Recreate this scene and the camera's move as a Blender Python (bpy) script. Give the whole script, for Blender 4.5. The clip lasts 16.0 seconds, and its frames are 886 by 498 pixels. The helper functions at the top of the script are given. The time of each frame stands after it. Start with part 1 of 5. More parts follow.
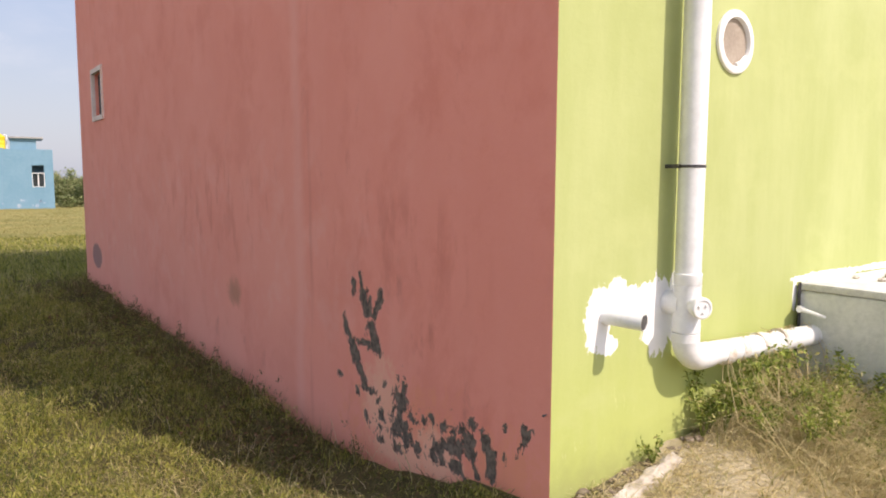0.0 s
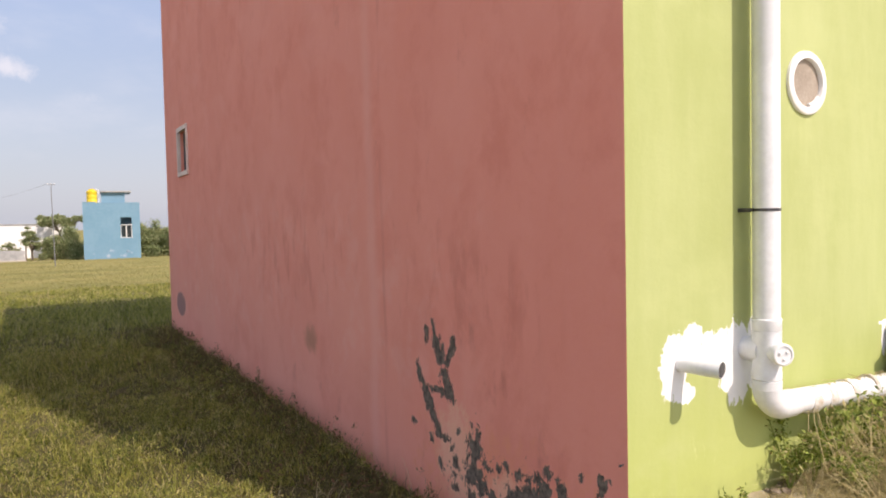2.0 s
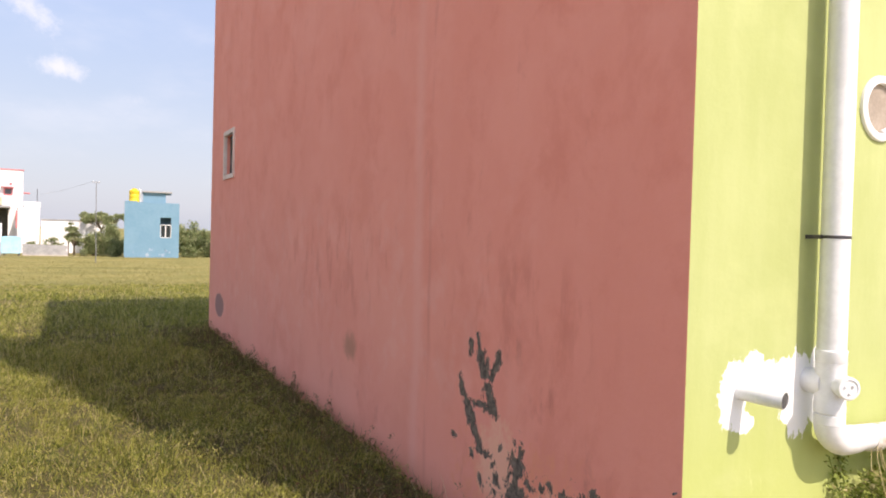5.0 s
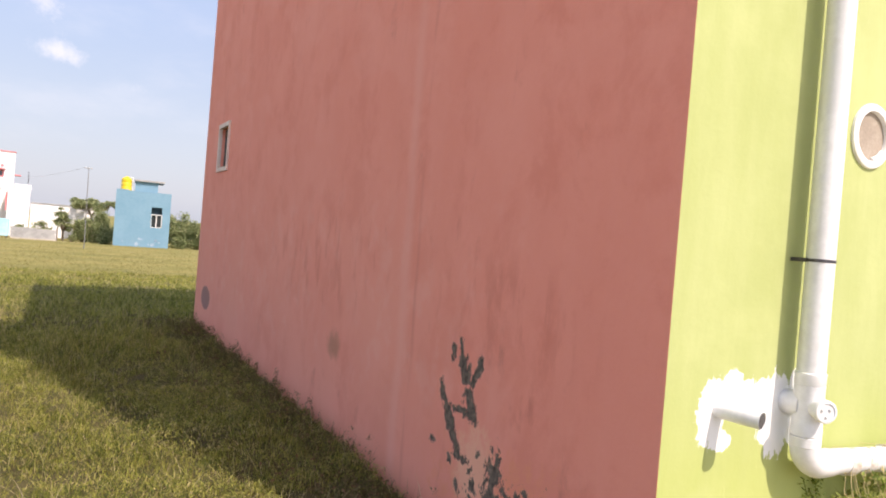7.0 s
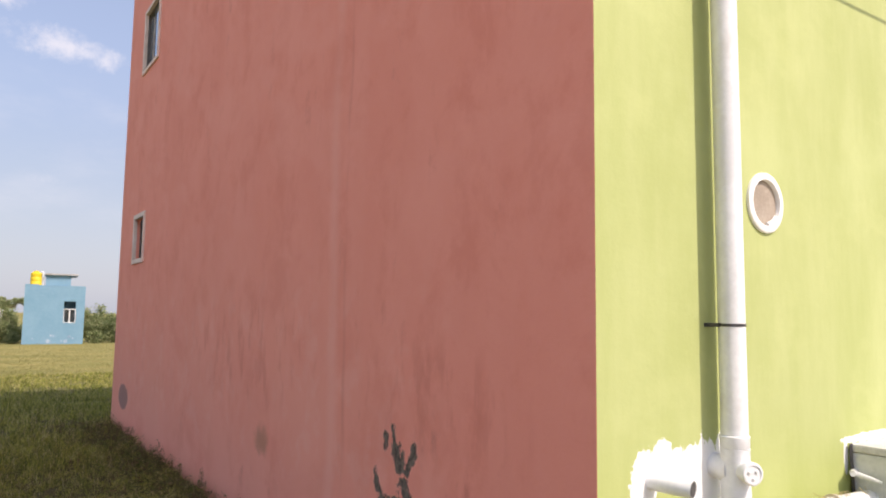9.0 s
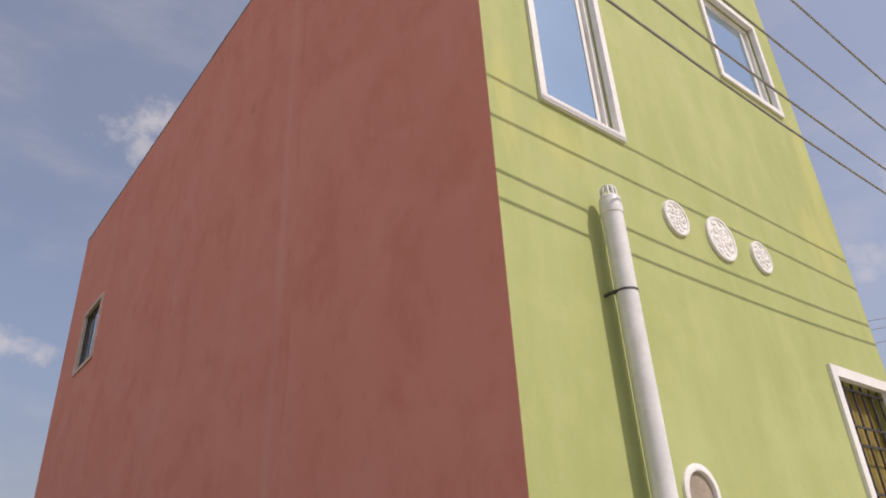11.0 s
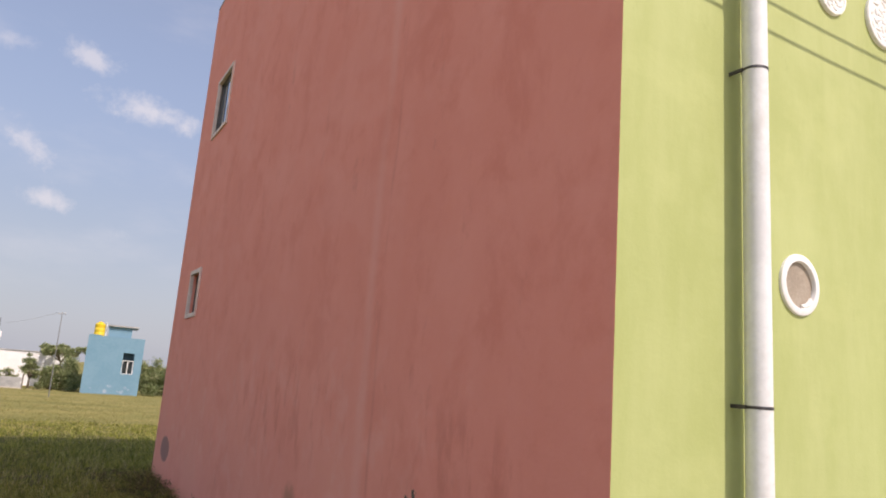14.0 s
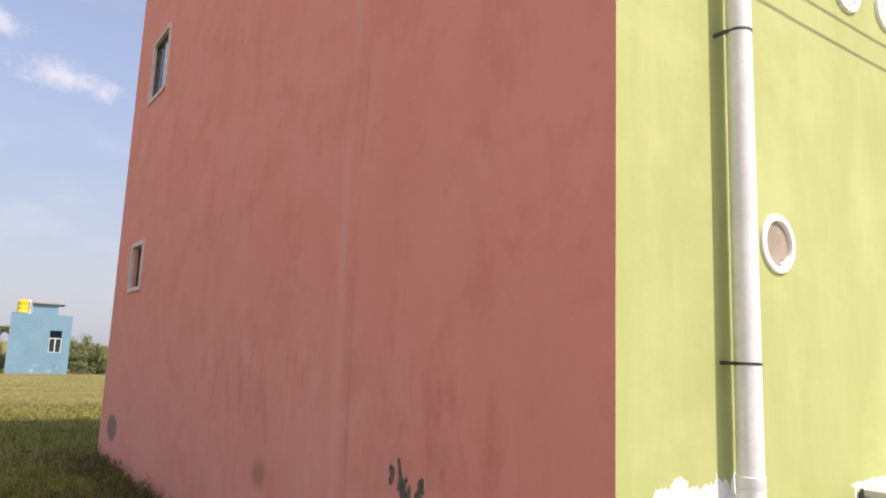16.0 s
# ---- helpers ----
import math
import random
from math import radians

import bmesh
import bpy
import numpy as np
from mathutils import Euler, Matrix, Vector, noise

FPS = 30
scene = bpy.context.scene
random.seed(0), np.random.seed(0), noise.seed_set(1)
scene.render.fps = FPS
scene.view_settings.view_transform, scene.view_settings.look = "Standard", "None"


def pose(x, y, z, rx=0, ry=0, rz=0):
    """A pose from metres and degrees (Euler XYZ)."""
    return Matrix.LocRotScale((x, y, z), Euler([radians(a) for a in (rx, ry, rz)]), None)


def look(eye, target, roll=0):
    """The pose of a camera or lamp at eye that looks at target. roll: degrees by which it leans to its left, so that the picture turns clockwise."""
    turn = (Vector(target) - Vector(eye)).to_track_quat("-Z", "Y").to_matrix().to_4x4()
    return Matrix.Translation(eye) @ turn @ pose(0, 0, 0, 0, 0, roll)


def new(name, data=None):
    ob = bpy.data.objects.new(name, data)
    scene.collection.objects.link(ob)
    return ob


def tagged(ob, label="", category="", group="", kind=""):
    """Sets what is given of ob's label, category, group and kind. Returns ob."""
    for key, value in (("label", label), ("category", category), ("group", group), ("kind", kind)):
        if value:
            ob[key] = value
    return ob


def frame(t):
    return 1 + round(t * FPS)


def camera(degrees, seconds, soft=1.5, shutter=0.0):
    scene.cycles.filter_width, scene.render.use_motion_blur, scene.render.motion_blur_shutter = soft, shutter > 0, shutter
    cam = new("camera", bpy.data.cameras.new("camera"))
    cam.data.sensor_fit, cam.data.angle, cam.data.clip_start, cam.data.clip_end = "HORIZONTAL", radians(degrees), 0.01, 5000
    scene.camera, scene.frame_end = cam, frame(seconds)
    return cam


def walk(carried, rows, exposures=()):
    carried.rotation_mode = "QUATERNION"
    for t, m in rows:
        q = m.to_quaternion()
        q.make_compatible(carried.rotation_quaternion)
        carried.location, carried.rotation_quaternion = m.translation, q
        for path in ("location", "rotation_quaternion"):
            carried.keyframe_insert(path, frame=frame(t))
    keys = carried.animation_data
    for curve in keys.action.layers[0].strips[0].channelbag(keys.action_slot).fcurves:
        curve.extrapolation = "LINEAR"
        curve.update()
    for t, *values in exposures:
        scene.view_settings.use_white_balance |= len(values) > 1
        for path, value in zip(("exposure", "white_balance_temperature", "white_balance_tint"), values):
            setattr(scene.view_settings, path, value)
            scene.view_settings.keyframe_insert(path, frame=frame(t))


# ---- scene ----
cam = camera(64.21, 16.0, soft=1.85)
# seconds, x, y, z, yaw, pitch, roll
ROWS = [
    (0.0, -1.827, -1.820, 1.510, -36.13, -5.64, -0.21),
    (0.5, -1.928, -1.769, 1.538, -37.34, -1.93, 3.74),
    (1.0, -1.969, -1.787, 1.537, -36.49, -1.33, 1.97),
    (1.5, -1.902, -1.839, 1.536, -34.28, -0.54, 1.10),
    (2.0, -1.866, -1.862, 1.544, -30.56, -2.19, 1.19),
    (2.5, -1.887, -1.827, 1.538, -27.62, -1.41, 3.61),
    (3.0, -1.917, -1.788, 1.539, -27.66, -1.33, 1.62),
    (3.2, -1.920, -1.779, 1.545, -27.31, -1.09, 0.77),
    (5.3, -1.938, -1.789, 1.521, -27.71, -1.17, -2.04),
    (5.5, -1.941, -1.795, 1.517, -26.80, -1.55, -2.59),
    (6.0, -1.943, -1.786, 1.510, -26.29, -1.25, -2.06),
    (6.5, -1.934, -1.799, 1.530, -27.51, -0.76, -1.84),
    (7.0, -1.920, -1.791, 1.520, -28.72, -0.54, -4.62),
    (7.5, -1.913, -1.793, 1.530, -30.06, -1.35, -2.05),
    (8.0, -1.913, -1.797, 1.529, -29.36, -0.06, -1.17),
    (8.5, -1.904, -1.798, 1.526, -29.88, -1.59, -1.85),
    (9.0, -1.893, -1.801, 1.582, -34.20, 5.53, -0.74),
    (9.5, -1.878, -1.803, 1.620, -36.23, 15.08, 0.06),
    (10.0, -1.862, -1.819, 1.660, -41.37, 23.16, 4.43),
    (10.2, -1.872, -1.838, 1.673, -42.11, 26.83, 5.60),
    (12.3, -1.892, -1.899, 1.625, -35.03, 27.07, -0.14),
    (12.5, -1.878, -1.891, 1.597, -35.28, 23.35, 1.28),
    (13.0, -1.832, -1.927, 1.578, -39.60, 21.46, 2.11),
    (13.5, -1.809, -1.933, 1.567, -36.95, 16.27, -1.49),
    (14.0, -1.814, -1.912, 1.548, -29.41, 11.16, -4.33),
    (14.5, -1.860, -1.889, 1.541, -28.01, 8.21, -4.17),
    (15.0, -1.917, -1.805, 1.548, -27.72, 8.16, -3.11),
    (15.5, -1.984, -1.760, 1.545, -30.19, 7.00, -1.23),
    (16.0, -1.983, -1.738, 1.543, -34.86, 8.75, -2.23),
]
EXPOSURES = [(t, s + 0.26, 6720, 21) for t, s in ((0.0, 1.17), (1.5, 1.07), (3.0, 1.25), (5.5, 1.34), (8.5, 1.30), (9.0, 1.13), (9.5, 0.92), (10.0, 0.82), (10.2, 0.72), (12.3, 0.30), (12.5, 0.33), (13.0, 0.59), (13.5, 0.78), (14.0, 0.86), (15.0, 1.05), (16.0, 1.10))]
walk(cam, [(t, pose(x, y, z, 90 + pitch, 0, yaw) @ pose(0, 0, 0, 0, 0, -roll)) for t, x, y, z, yaw, pitch, roll in ROWS], EXPOSURES)

# ---- light ----
SUN_TRAVEL = Vector((-0.339, 0.941, -1.114)).normalized()   # the way the sunlight goes
elev = math.asin(-SUN_TRAVEL.z)
world = bpy.data.worlds.new("sky")
scene.world = world
world.use_nodes = True


class Nodes:
    """Short notation for a node tree."""

    def __init__(self, tree, fresh=True):
        self.tree = tree
        if fresh:
            tree.nodes.clear()

    def add(self, kind):
        return self.tree.nodes.new(kind)

    def put(self, socket, value):
        if isinstance(value, bpy.types.NodeSocket):
            self.tree.links.new(value, socket)
        else:
            socket.default_value = value

    def math(self, op, a, b=0.0, c=0.0, clamp=False):
        n = self.add("ShaderNodeMath")
        n.operation, n.use_clamp = op, clamp
        for i, v in enumerate((a, b, c)):
            self.put(n.inputs[i], v)
        return n.outputs[0]

    def vmath(self, op, a, b=(0, 0, 0)):
        n = self.add("ShaderNodeVectorMath")
        n.operation = op
        self.put(n.inputs[0], a)
        self.put(n.inputs[1], b)
        return n.outputs["Value"] if op in ("DOT_PRODUCT", "LENGTH", "DISTANCE") else n.outputs[0]

    def ramp(self, v, lo, hi):
        n = self.add("ShaderNodeMapRange")
        n.interpolation_type = "SMOOTHSTEP"
        self.put(n.inputs[0], v)
        self.put(n.inputs[1], lo)
        self.put(n.inputs[2], hi)
        return n.outputs[0]

    def mix(self, f, a, b, blend="MIX"):
        n = self.add("ShaderNodeMix")
        n.data_type, n.blend_type = "RGBA", blend
        self.put(n.inputs[0], f)
        for i, v in ((6, a), (7, b)):
            if not isinstance(v, bpy.types.NodeSocket) and len(v) == 3:
                v = (*v, 1)
            self.put(n.inputs[i], v)
        return n.outputs[2]

    def noise(self, vec, scale, detail=3.0, rough=0.55, dist=0.0):
        n = self.add("ShaderNodeTexNoise")
        self.put(n.inputs["Vector"], vec)
        n.inputs["Scale"].default_value = scale
        n.inputs["Detail"].default_value = detail
        n.inputs["Roughness"].default_value = rough
        n.inputs["Distortion"].default_value = dist
        return n.outputs[0]

    def scaled(self, vec, s):
        return self.vmath("MULTIPLY", vec, s)

    def place(self):
        return self.add("ShaderNodeNewGeometry").outputs["Position"]

    def split(self, vec):
        n = self.add("ShaderNodeSeparateXYZ")
        self.put(n.inputs[0], vec)
        return n.outputs

    def bump(self, h, strength, distance=0.01):
        n = self.add("ShaderNodeBump")
        n.inputs["Strength"].default_value = strength
        n.inputs["Distance"].default_value = distance
        self.put(n.inputs["Height"], h)
        return n.outputs[0]

    def surface(self, color, rough=0.8, metal=0.0, normal=None, spec=0.4, **more):
        p = self.add("ShaderNodeBsdfPrincipled")
        if not isinstance(color, bpy.types.NodeSocket):
            color = (*color, 1)
        self.put(p.inputs["Base Color"], color)
        self.put(p.inputs["Roughness"], rough)
        self.put(p.inputs["Metallic"], metal)
        p.inputs["Specular IOR Level"].default_value = spec
        if normal:
            self.put(p.inputs["Normal"], normal)
        for k, v in more.items():
            self.put(p.inputs[k.replace("_", " ")], v)
        o = self.add("ShaderNodeOutputMaterial")
        self.tree.links.new(p.outputs[0], o.inputs[0])
        return p


def material(name):
    m = bpy.data.materials.new(name)
    m.use_nodes = True
    return m, Nodes(m.node_tree)


def sky_world():
    n = Nodes(world.node_tree)
    sky = n.add("ShaderNodeTexSky")
    sky.sky_type, sky.sun_disc = "NISHITA", False
    sky.sun_elevation = elev
    sky.sun_rotation = math.atan2(-SUN_TRAVEL.x, -SUN_TRAVEL.y)
    sky.air_density, sky.dust_density, sky.ozone_density = 1.0, 1.6, 1.0
    way = n.vmath("NORMALIZE", n.add("ShaderNodeTexCoord").outputs["Generated"])
    # thin fair-weather clouds: a few banks of given bearing, frayed by noise
    warp = n.noise(way, 22.0, 5.0, 0.6)
    fray = n.noise(way, 60.0, 6.0, 0.62)
    total = None
    for yaw, pitch, half, flat, tilt, amount in CLOUDS:
        a, b = radians(yaw), radians(pitch)
        centre = Vector((-math.sin(a) * math.cos(b), math.cos(a) * math.cos(b), math.sin(b)))
        side = Vector((math.cos(a), math.sin(a), 0))
        over = side.cross(centre)
        k = radians(tilt)
        side, over = side * math.cos(k) + over * math.sin(k), over * math.cos(k) - side * math.sin(k)
        u = n.math("DIVIDE", n.vmath("DOT_PRODUCT", way, side), half)
        v = n.math("DIVIDE", n.vmath("DOT_PRODUCT", way, over), flat)
        front = n.math("GREATER_THAN", n.vmath("DOT_PRODUCT", way, centre), 0.5)
        d = n.math("SQRT", n.math("ADD", n.math("MULTIPLY", u, u), n.math("MULTIPLY", v, v)))
        d = n.math("SUBTRACT", 1.42, d)
        d = n.math("ADD", d, n.math("MULTIPLY", n.math("SUBTRACT", fray, 0.5), 1.8))
        d = n.math("ADD", d, n.math("MULTIPLY", n.math("SUBTRACT", warp, 0.5), 1.6))
        m = n.math("MULTIPLY", n.math("MULTIPLY", n.ramp(d, 0.25, 1.5), front), amount * 0.66)
        total = m if total is None else n.math("MAXIMUM", total, m)
    veil = n.math("MULTIPLY", n.ramp(n.noise(n.scaled(way, (1, 1, 2.5)), 4.0, 6.0, 0.6), 0.45, 0.8), 0.25)
    total = n.math("MAXIMUM", total, veil)
    z = n.split(way)[2]
    haze = n.ramp(z, 0.42, -0.02)
    # haze scatters more light on the sun's side of the sky
    toward = n.vmath("DOT_PRODUCT", way, tuple(-SUN_TRAVEL))
    glow = n.math("ADD", n.math("MULTIPLY", n.ramp(toward, -0.75, 1.0), 1.02), 0.79)
    lit = n.vmath("SCALE", HAZE)
    n.put(lit.node.inputs["Scale"], n.math("MULTIPLY", glow, n.math("ADD", n.math("MULTIPLY", n.ramp(z, 0.24, 0.0), 0.42), 0.97)))
    bg = n.mix(n.math("ADD", n.math("MULTIPLY", haze, 0.48), 0.40), sky.outputs[0], lit)
    color = n.mix(total, bg, CLOUD)
    out = n.add("ShaderNodeBackground")
    n.put(out.inputs[0], color)
    out.inputs[1].default_value = SKY
    o = n.add("ShaderNodeOutputWorld")
    n.tree.links.new(out.outputs[0], o.inputs[0])


SKY = 0.093
HAZE = (1.94, 2.16, 2.44)
CLOUD = (4.1, 4.1, 4.15)
# bearing, height, half width, half height, tilt, density
CLOUDS = [(-12.2, 36.0, 0.056, 0.030, 22, 1.0), (-12.2, 34.0, 0.022, 0.030, 0, 0.85), (-5.4, 18.7, 0.075, 0.019, -8, 0.95), (2.4, 14.5, 0.046, 0.019, -42, 0.9), (0.6, 11.1, 0.028, 0.014, -10, 0.9),
          (-0.8, 21.5, 0.034, 0.016, -12, 0.85), (-4.1, 9.3, 0.03, 0.012, 0, 0.35), (5.0, 21.3, 0.03, 0.012, 0, 0.5), (-77.0, 26.5, 0.035, 0.022, 30, 0.7), (-74.2, 21.0, 0.050, 0.022, -30, 0.75),
          (-72.4, 20.4, 0.018, 0.016, 0, 0.7)]
sky_world()

sun = new("sun", bpy.data.lights.new("sun", "SUN"))
sun.data.energy, sun.data.angle, sun.data.color = 1.85, radians(0.53), (1.0, 0.93, 0.82)
sun.matrix_world = look((8, -20, 25), Vector((8, -20, 25)) + SUN_TRAVEL)

# ---- materials ----
Y_AXIS, X_AXIS = 1, 0


def blobs(n, u, v, spots, wob):
    """A mask, 1 inside any of the ellipses (u, v, half width, half height), with edges pushed about by wob."""
    total = None
    for cu, cv, ru, rv in spots:
        a = n.math("DIVIDE", n.math("SUBTRACT", u, cu), ru)
        b = n.math("DIVIDE", n.math("SUBTRACT", v, cv), rv)
        d = n.math("SQRT", n.math("ADD", n.math("MULTIPLY", a, a), n.math("MULTIPLY", b, b)))
        total = d if total is None else n.math("MINIMUM", total, d)
    return n.math("ADD", total, wob)


def strokes(n, u, v, marks, wob):
    """A mask below 1 inside any of the strokes (from u, v to u, v, half height; they spread wider along u), with edges pushed about by wob."""
    total = None
    for u1, v1, u2, v2, r in marks:
        du, dv = u2 - u1, v2 - v1
        a, b = n.math("SUBTRACT", u, u1), n.math("SUBTRACT", v, v1)
        k = n.math("DIVIDE", n.math("ADD", n.math("MULTIPLY", a, du), n.math("MULTIPLY", b, dv)), max(du * du + dv * dv, 1e-5), clamp=True)
        a = n.math("MULTIPLY", n.math("SUBTRACT", a, n.math("MULTIPLY", k, du)), 0.58)
        b = n.math("SUBTRACT", b, n.math("MULTIPLY", k, dv))
        d = n.math("DIVIDE", n.math("SQRT", n.math("ADD", n.math("MULTIPLY", a, a), n.math("MULTIPLY", b, b))), r)
        total = d if total is None else n.math("MINIMUM", total, d)
    return n.math("ADD", total, wob)


# peeled places of the red wall: from and to (distance from the corner, height), half height
PEEL_UPPER = [(1.49, 0.96, 1.50, 0.90, 0.018), (1.43, 1.01, 1.40, 0.92, 0.013), (1.38, 0.92, 1.35, 0.82, 0.029), (1.21, 0.94, 1.23, 0.87, 0.017), (1.25, 0.87, 1.28, 0.80, 0.014),
              (1.61, 0.77, 1.58, 0.71, 0.015), (1.58, 0.70, 1.52, 0.63, 0.019), (1.52, 0.63, 1.47, 0.54, 0.030), (1.30, 0.74, 1.28, 0.64, 0.032), (1.45, 0.64, 1.32, 0.66, 0.015),
              (1.46, 0.53, 1.38, 0.41, 0.022), (1.38, 0.41, 1.29, 0.41, 0.018), (1.47, 0.39, 1.46, 0.35, 0.011), (1.67, 0.42, 1.66, 0.42, 0.020), (1.18, 0.49, 1.18, 0.47, 0.011)]
PEEL_MIDDLE = [(1.37, 0.27, 1.35, 0.21, 0.014), (1.23, 0.36, 1.22, 0.29, 0.021), (1.24, 0.23, 1.22, 0.17, 0.024), (1.01, 0.60, 1.02, 0.53, 0.013), (1.02, 0.53, 1.03, 0.42, 0.029),
               (1.03, 0.42, 1.02, 0.24, 0.046), (1.11, 0.24, 1.07, 0.18, 0.030), (0.94, 0.26, 0.88, 0.23, 0.029), (0.94, 0.37, 0.90, 0.36, 0.022), (0.84, 0.41, 0.83, 0.38, 0.013),
               (0.77, 0.42, 0.75, 0.39, 0.012), (0.69, 0.43, 0.67, 0.43, 0.012), (0.60, 0.49, 0.58, 0.45, 0.018)]
PEEL_LOWER = [(0.71, 0.39, 0.56, 0.43, 0.031), (0.72, 0.29, 0.58, 0.33, 0.043), (0.67, 0.24, 0.55, 0.25, 0.032), (0.54, 0.24, 0.50, 0.19, 0.017), (0.77, 0.27, 0.75, 0.23, 0.021),
              (0.44, 0.48, 0.43, 0.43, 0.027), (0.45, 0.41, 0.47, 0.33, 0.033), (0.39, 0.41, 0.34, 0.38, 0.035), (0.34, 0.38, 0.33, 0.27, 0.019), (0.47, 0.31, 0.42, 0.23, 0.014),
              (0.51, 0.38, 0.50, 0.37, 0.017), (0.13, 0.55, 0.16, 0.47, 0.012), (0.16, 0.47, 0.19, 0.41, 0.013), (0.10, 0.55, 0.13, 0.49, 0.009), (0.26, 0.53, 0.26, 0.50, 0.008)]


def red_plaster():
    m, n = material("red_wall_paint")
    p = n.place()
    x, y, z = n.split(p)
    streak = n.noise(n.scaled(p, (1.0, 1.0, 0.9)), 1.5, 7.0, 0.66)
    fine_streak = n.noise(n.scaled(p, (1, 1, 0.10)), 13.0, 3.0, 0.6)
    cloud = n.noise(p, 0.7, 4.0, 0.6)
    grain = n.noise(p, 60.0, 4.0, 0.7)
    blot = n.noise(n.scaled(p, (1, 1, 0.75)), 2.1, 8.0, 0.70, 0.25)
    c = n.mix(n.ramp(streak, 0.25, 0.78), (0.813, 0.295, 0.214), (0.850, 0.330, 0.246))
    c = n.mix(n.math("MULTIPLY", n.ramp(fine_streak, 0.45, 0.8), 0.05), c, (0.828, 0.374, 0.303))
    c = n.mix(n.math("MULTIPLY", n.ramp(blot, 0.47, 0.64), 0.55), c, (0.742, 0.245, 0.171))
    c = n.mix(n.math("MULTIPLY", n.ramp(cloud, 0.45, 0.75), 0.35), c, (0.773, 0.263, 0.185))
    bands = n.noise(n.scaled(p, (1, 1, 0.05)), 2.6, 5.0, 0.6)
    c = n.mix(n.math("MULTIPLY", n.ramp(bands, 0.50, 0.62), 0.10), c, (0.838, 0.363, 0.282))
    smudge = n.math("MULTIPLY", n.ramp(n.noise(n.scaled(p, (1, 1, 0.42)), 4.2, 6.0, 0.66), 0.60, 0.74), n.ramp(n.noise(p, 0.9, 3.0, 0.5), 0.40, 0.60))
    c = n.mix(n.math("MULTIPLY", smudge, 0.50), c, (0.47, 0.135, 0.095))
    # chalky bloom low on the wall, away from the corner
    low = n.math("MULTIPLY", n.ramp(z, 2.6, 0.3), n.ramp(y, 0.6, 3.0))
    c = n.mix(n.math("MULTIPLY", n.math("MULTIPLY", low, n.ramp(cloud, 0.15, 0.8)), 0.45), c, (0.850, 0.412, 0.309))
    # chalky drips and brush patches on the lower half
    drip = n.math("MULTIPLY", n.ramp(n.noise(n.scaled(p, (0.7, 0.7, 0.6)), 6.0, 6.0, 0.66), 0.46, 0.62), n.ramp(n.noise(p, 1.7, 4.0, 0.6), 0.40, 0.55))
    band = n.math("MULTIPLY", n.math("MULTIPLY", n.ramp(z, 2.3, 1.3), n.ramp(z, 0.2, 0.7)), n.ramp(y, 0.5, 1.6))
    c = n.mix(n.math("MULTIPLY", n.math("MULTIPLY", drip, band), 0.15), c, (0.850, 0.508, 0.425))
    # darker upright brush marks at hand height
    brush = n.math("MULTIPLY", n.ramp(n.noise(n.scaled(p, (1, 1, 0.30)), 6.5, 5.0, 0.62), 0.50, 0.64), n.ramp(blobs(n, y, z, [(3.7, 1.32, 1.9, 0.42), (1.2, 1.15, 0.9, 0.35)], n.math("MULTIPLY", n.math("SUBTRACT", cloud, 0.5), 1.4)), 1.15, 0.5))
    c = n.mix(n.math("MULTIPLY", brush, 0.32), c, (0.56, 0.165, 0.11))
    # slanting sweeps of the trowel higher up
    slant = n.noise(n.vmath("ADD", n.scaled(p, (0, 0.5, 1.4)), n.scaled(n.vmath("CROSS_PRODUCT", p, (1, 0, 0)), (0, 0.9, 0.9))), 0.9, 6.0, 0.6)
    c = n.mix(n.math("MULTIPLY", n.math("MULTIPLY", n.ramp(slant, 0.48, 0.62), n.ramp(z, 1.6, 2.8)), 0.42), c, (0.850, 0.352, 0.270))
    # a pale trowel line from top to bottom
    line = n.ramp(n.math("ABSOLUTE", n.math("SUBTRACT", n.math("ADD", y, n.math("MULTIPLY", n.noise(p, 0.8, 2.0), 0.18)), 2.28)), 0.10, 0.0)
    c = n.mix(n.math("MULTIPLY", n.math("MULTIPLY", line, n.math("ADD", n.math("MULTIPLY", n.ramp(cloud, 0.35, 0.6), 0.6), 0.4)), 0.48), c, (0.838, 0.396, 0.314))
    dark_line = n.ramp(n.math("ABSOLUTE", n.math("SUBTRACT", n.math("ADD", y, n.math("MULTIPLY", n.noise(p, 0.9, 3.0), 0.16)), 2.10)), 0.035, 0.0)
    c = n.mix(n.math("MULTIPLY", n.math("MULTIPLY", dark_line, n.ramp(fine_streak, 0.4, 0.62)), 0.20), c, (0.42, 0.12, 0.095))
    # scattered dirty smears
    smear = n.ramp(n.noise(n.scaled(p, (2.4, 2.4, 1.1)), 1.3, 6.0, 0.7), 0.61, 0.79)
    c = n.mix(n.math("MULTIPLY", smear, 0.42), c, (0.30, 0.11, 0.085))
    # two round stains
    wob = n.math("MULTIPLY", n.math("SUBTRACT", n.noise(p, 7.0, 4.0, 0.65), 0.5), 1.3)
    s1 = n.ramp(blobs(n, y, z, [(3.33, 0.67, 0.17, 0.14)], wob), 1.1, 0.2)
    c = n.mix(n.math("MULTIPLY", s1, 0.55), c, (0.30, 0.165, 0.085))
    s2 = n.ramp(blobs(n, y, z, [(8.64, 0.46, 0.33, 0.17)], n.math("MULTIPLY", wob, 0.3)), 1.05, 0.85)
    c = n.mix(n.math("MULTIPLY", s2, 0.85), c, (0.27, 0.16, 0.145))
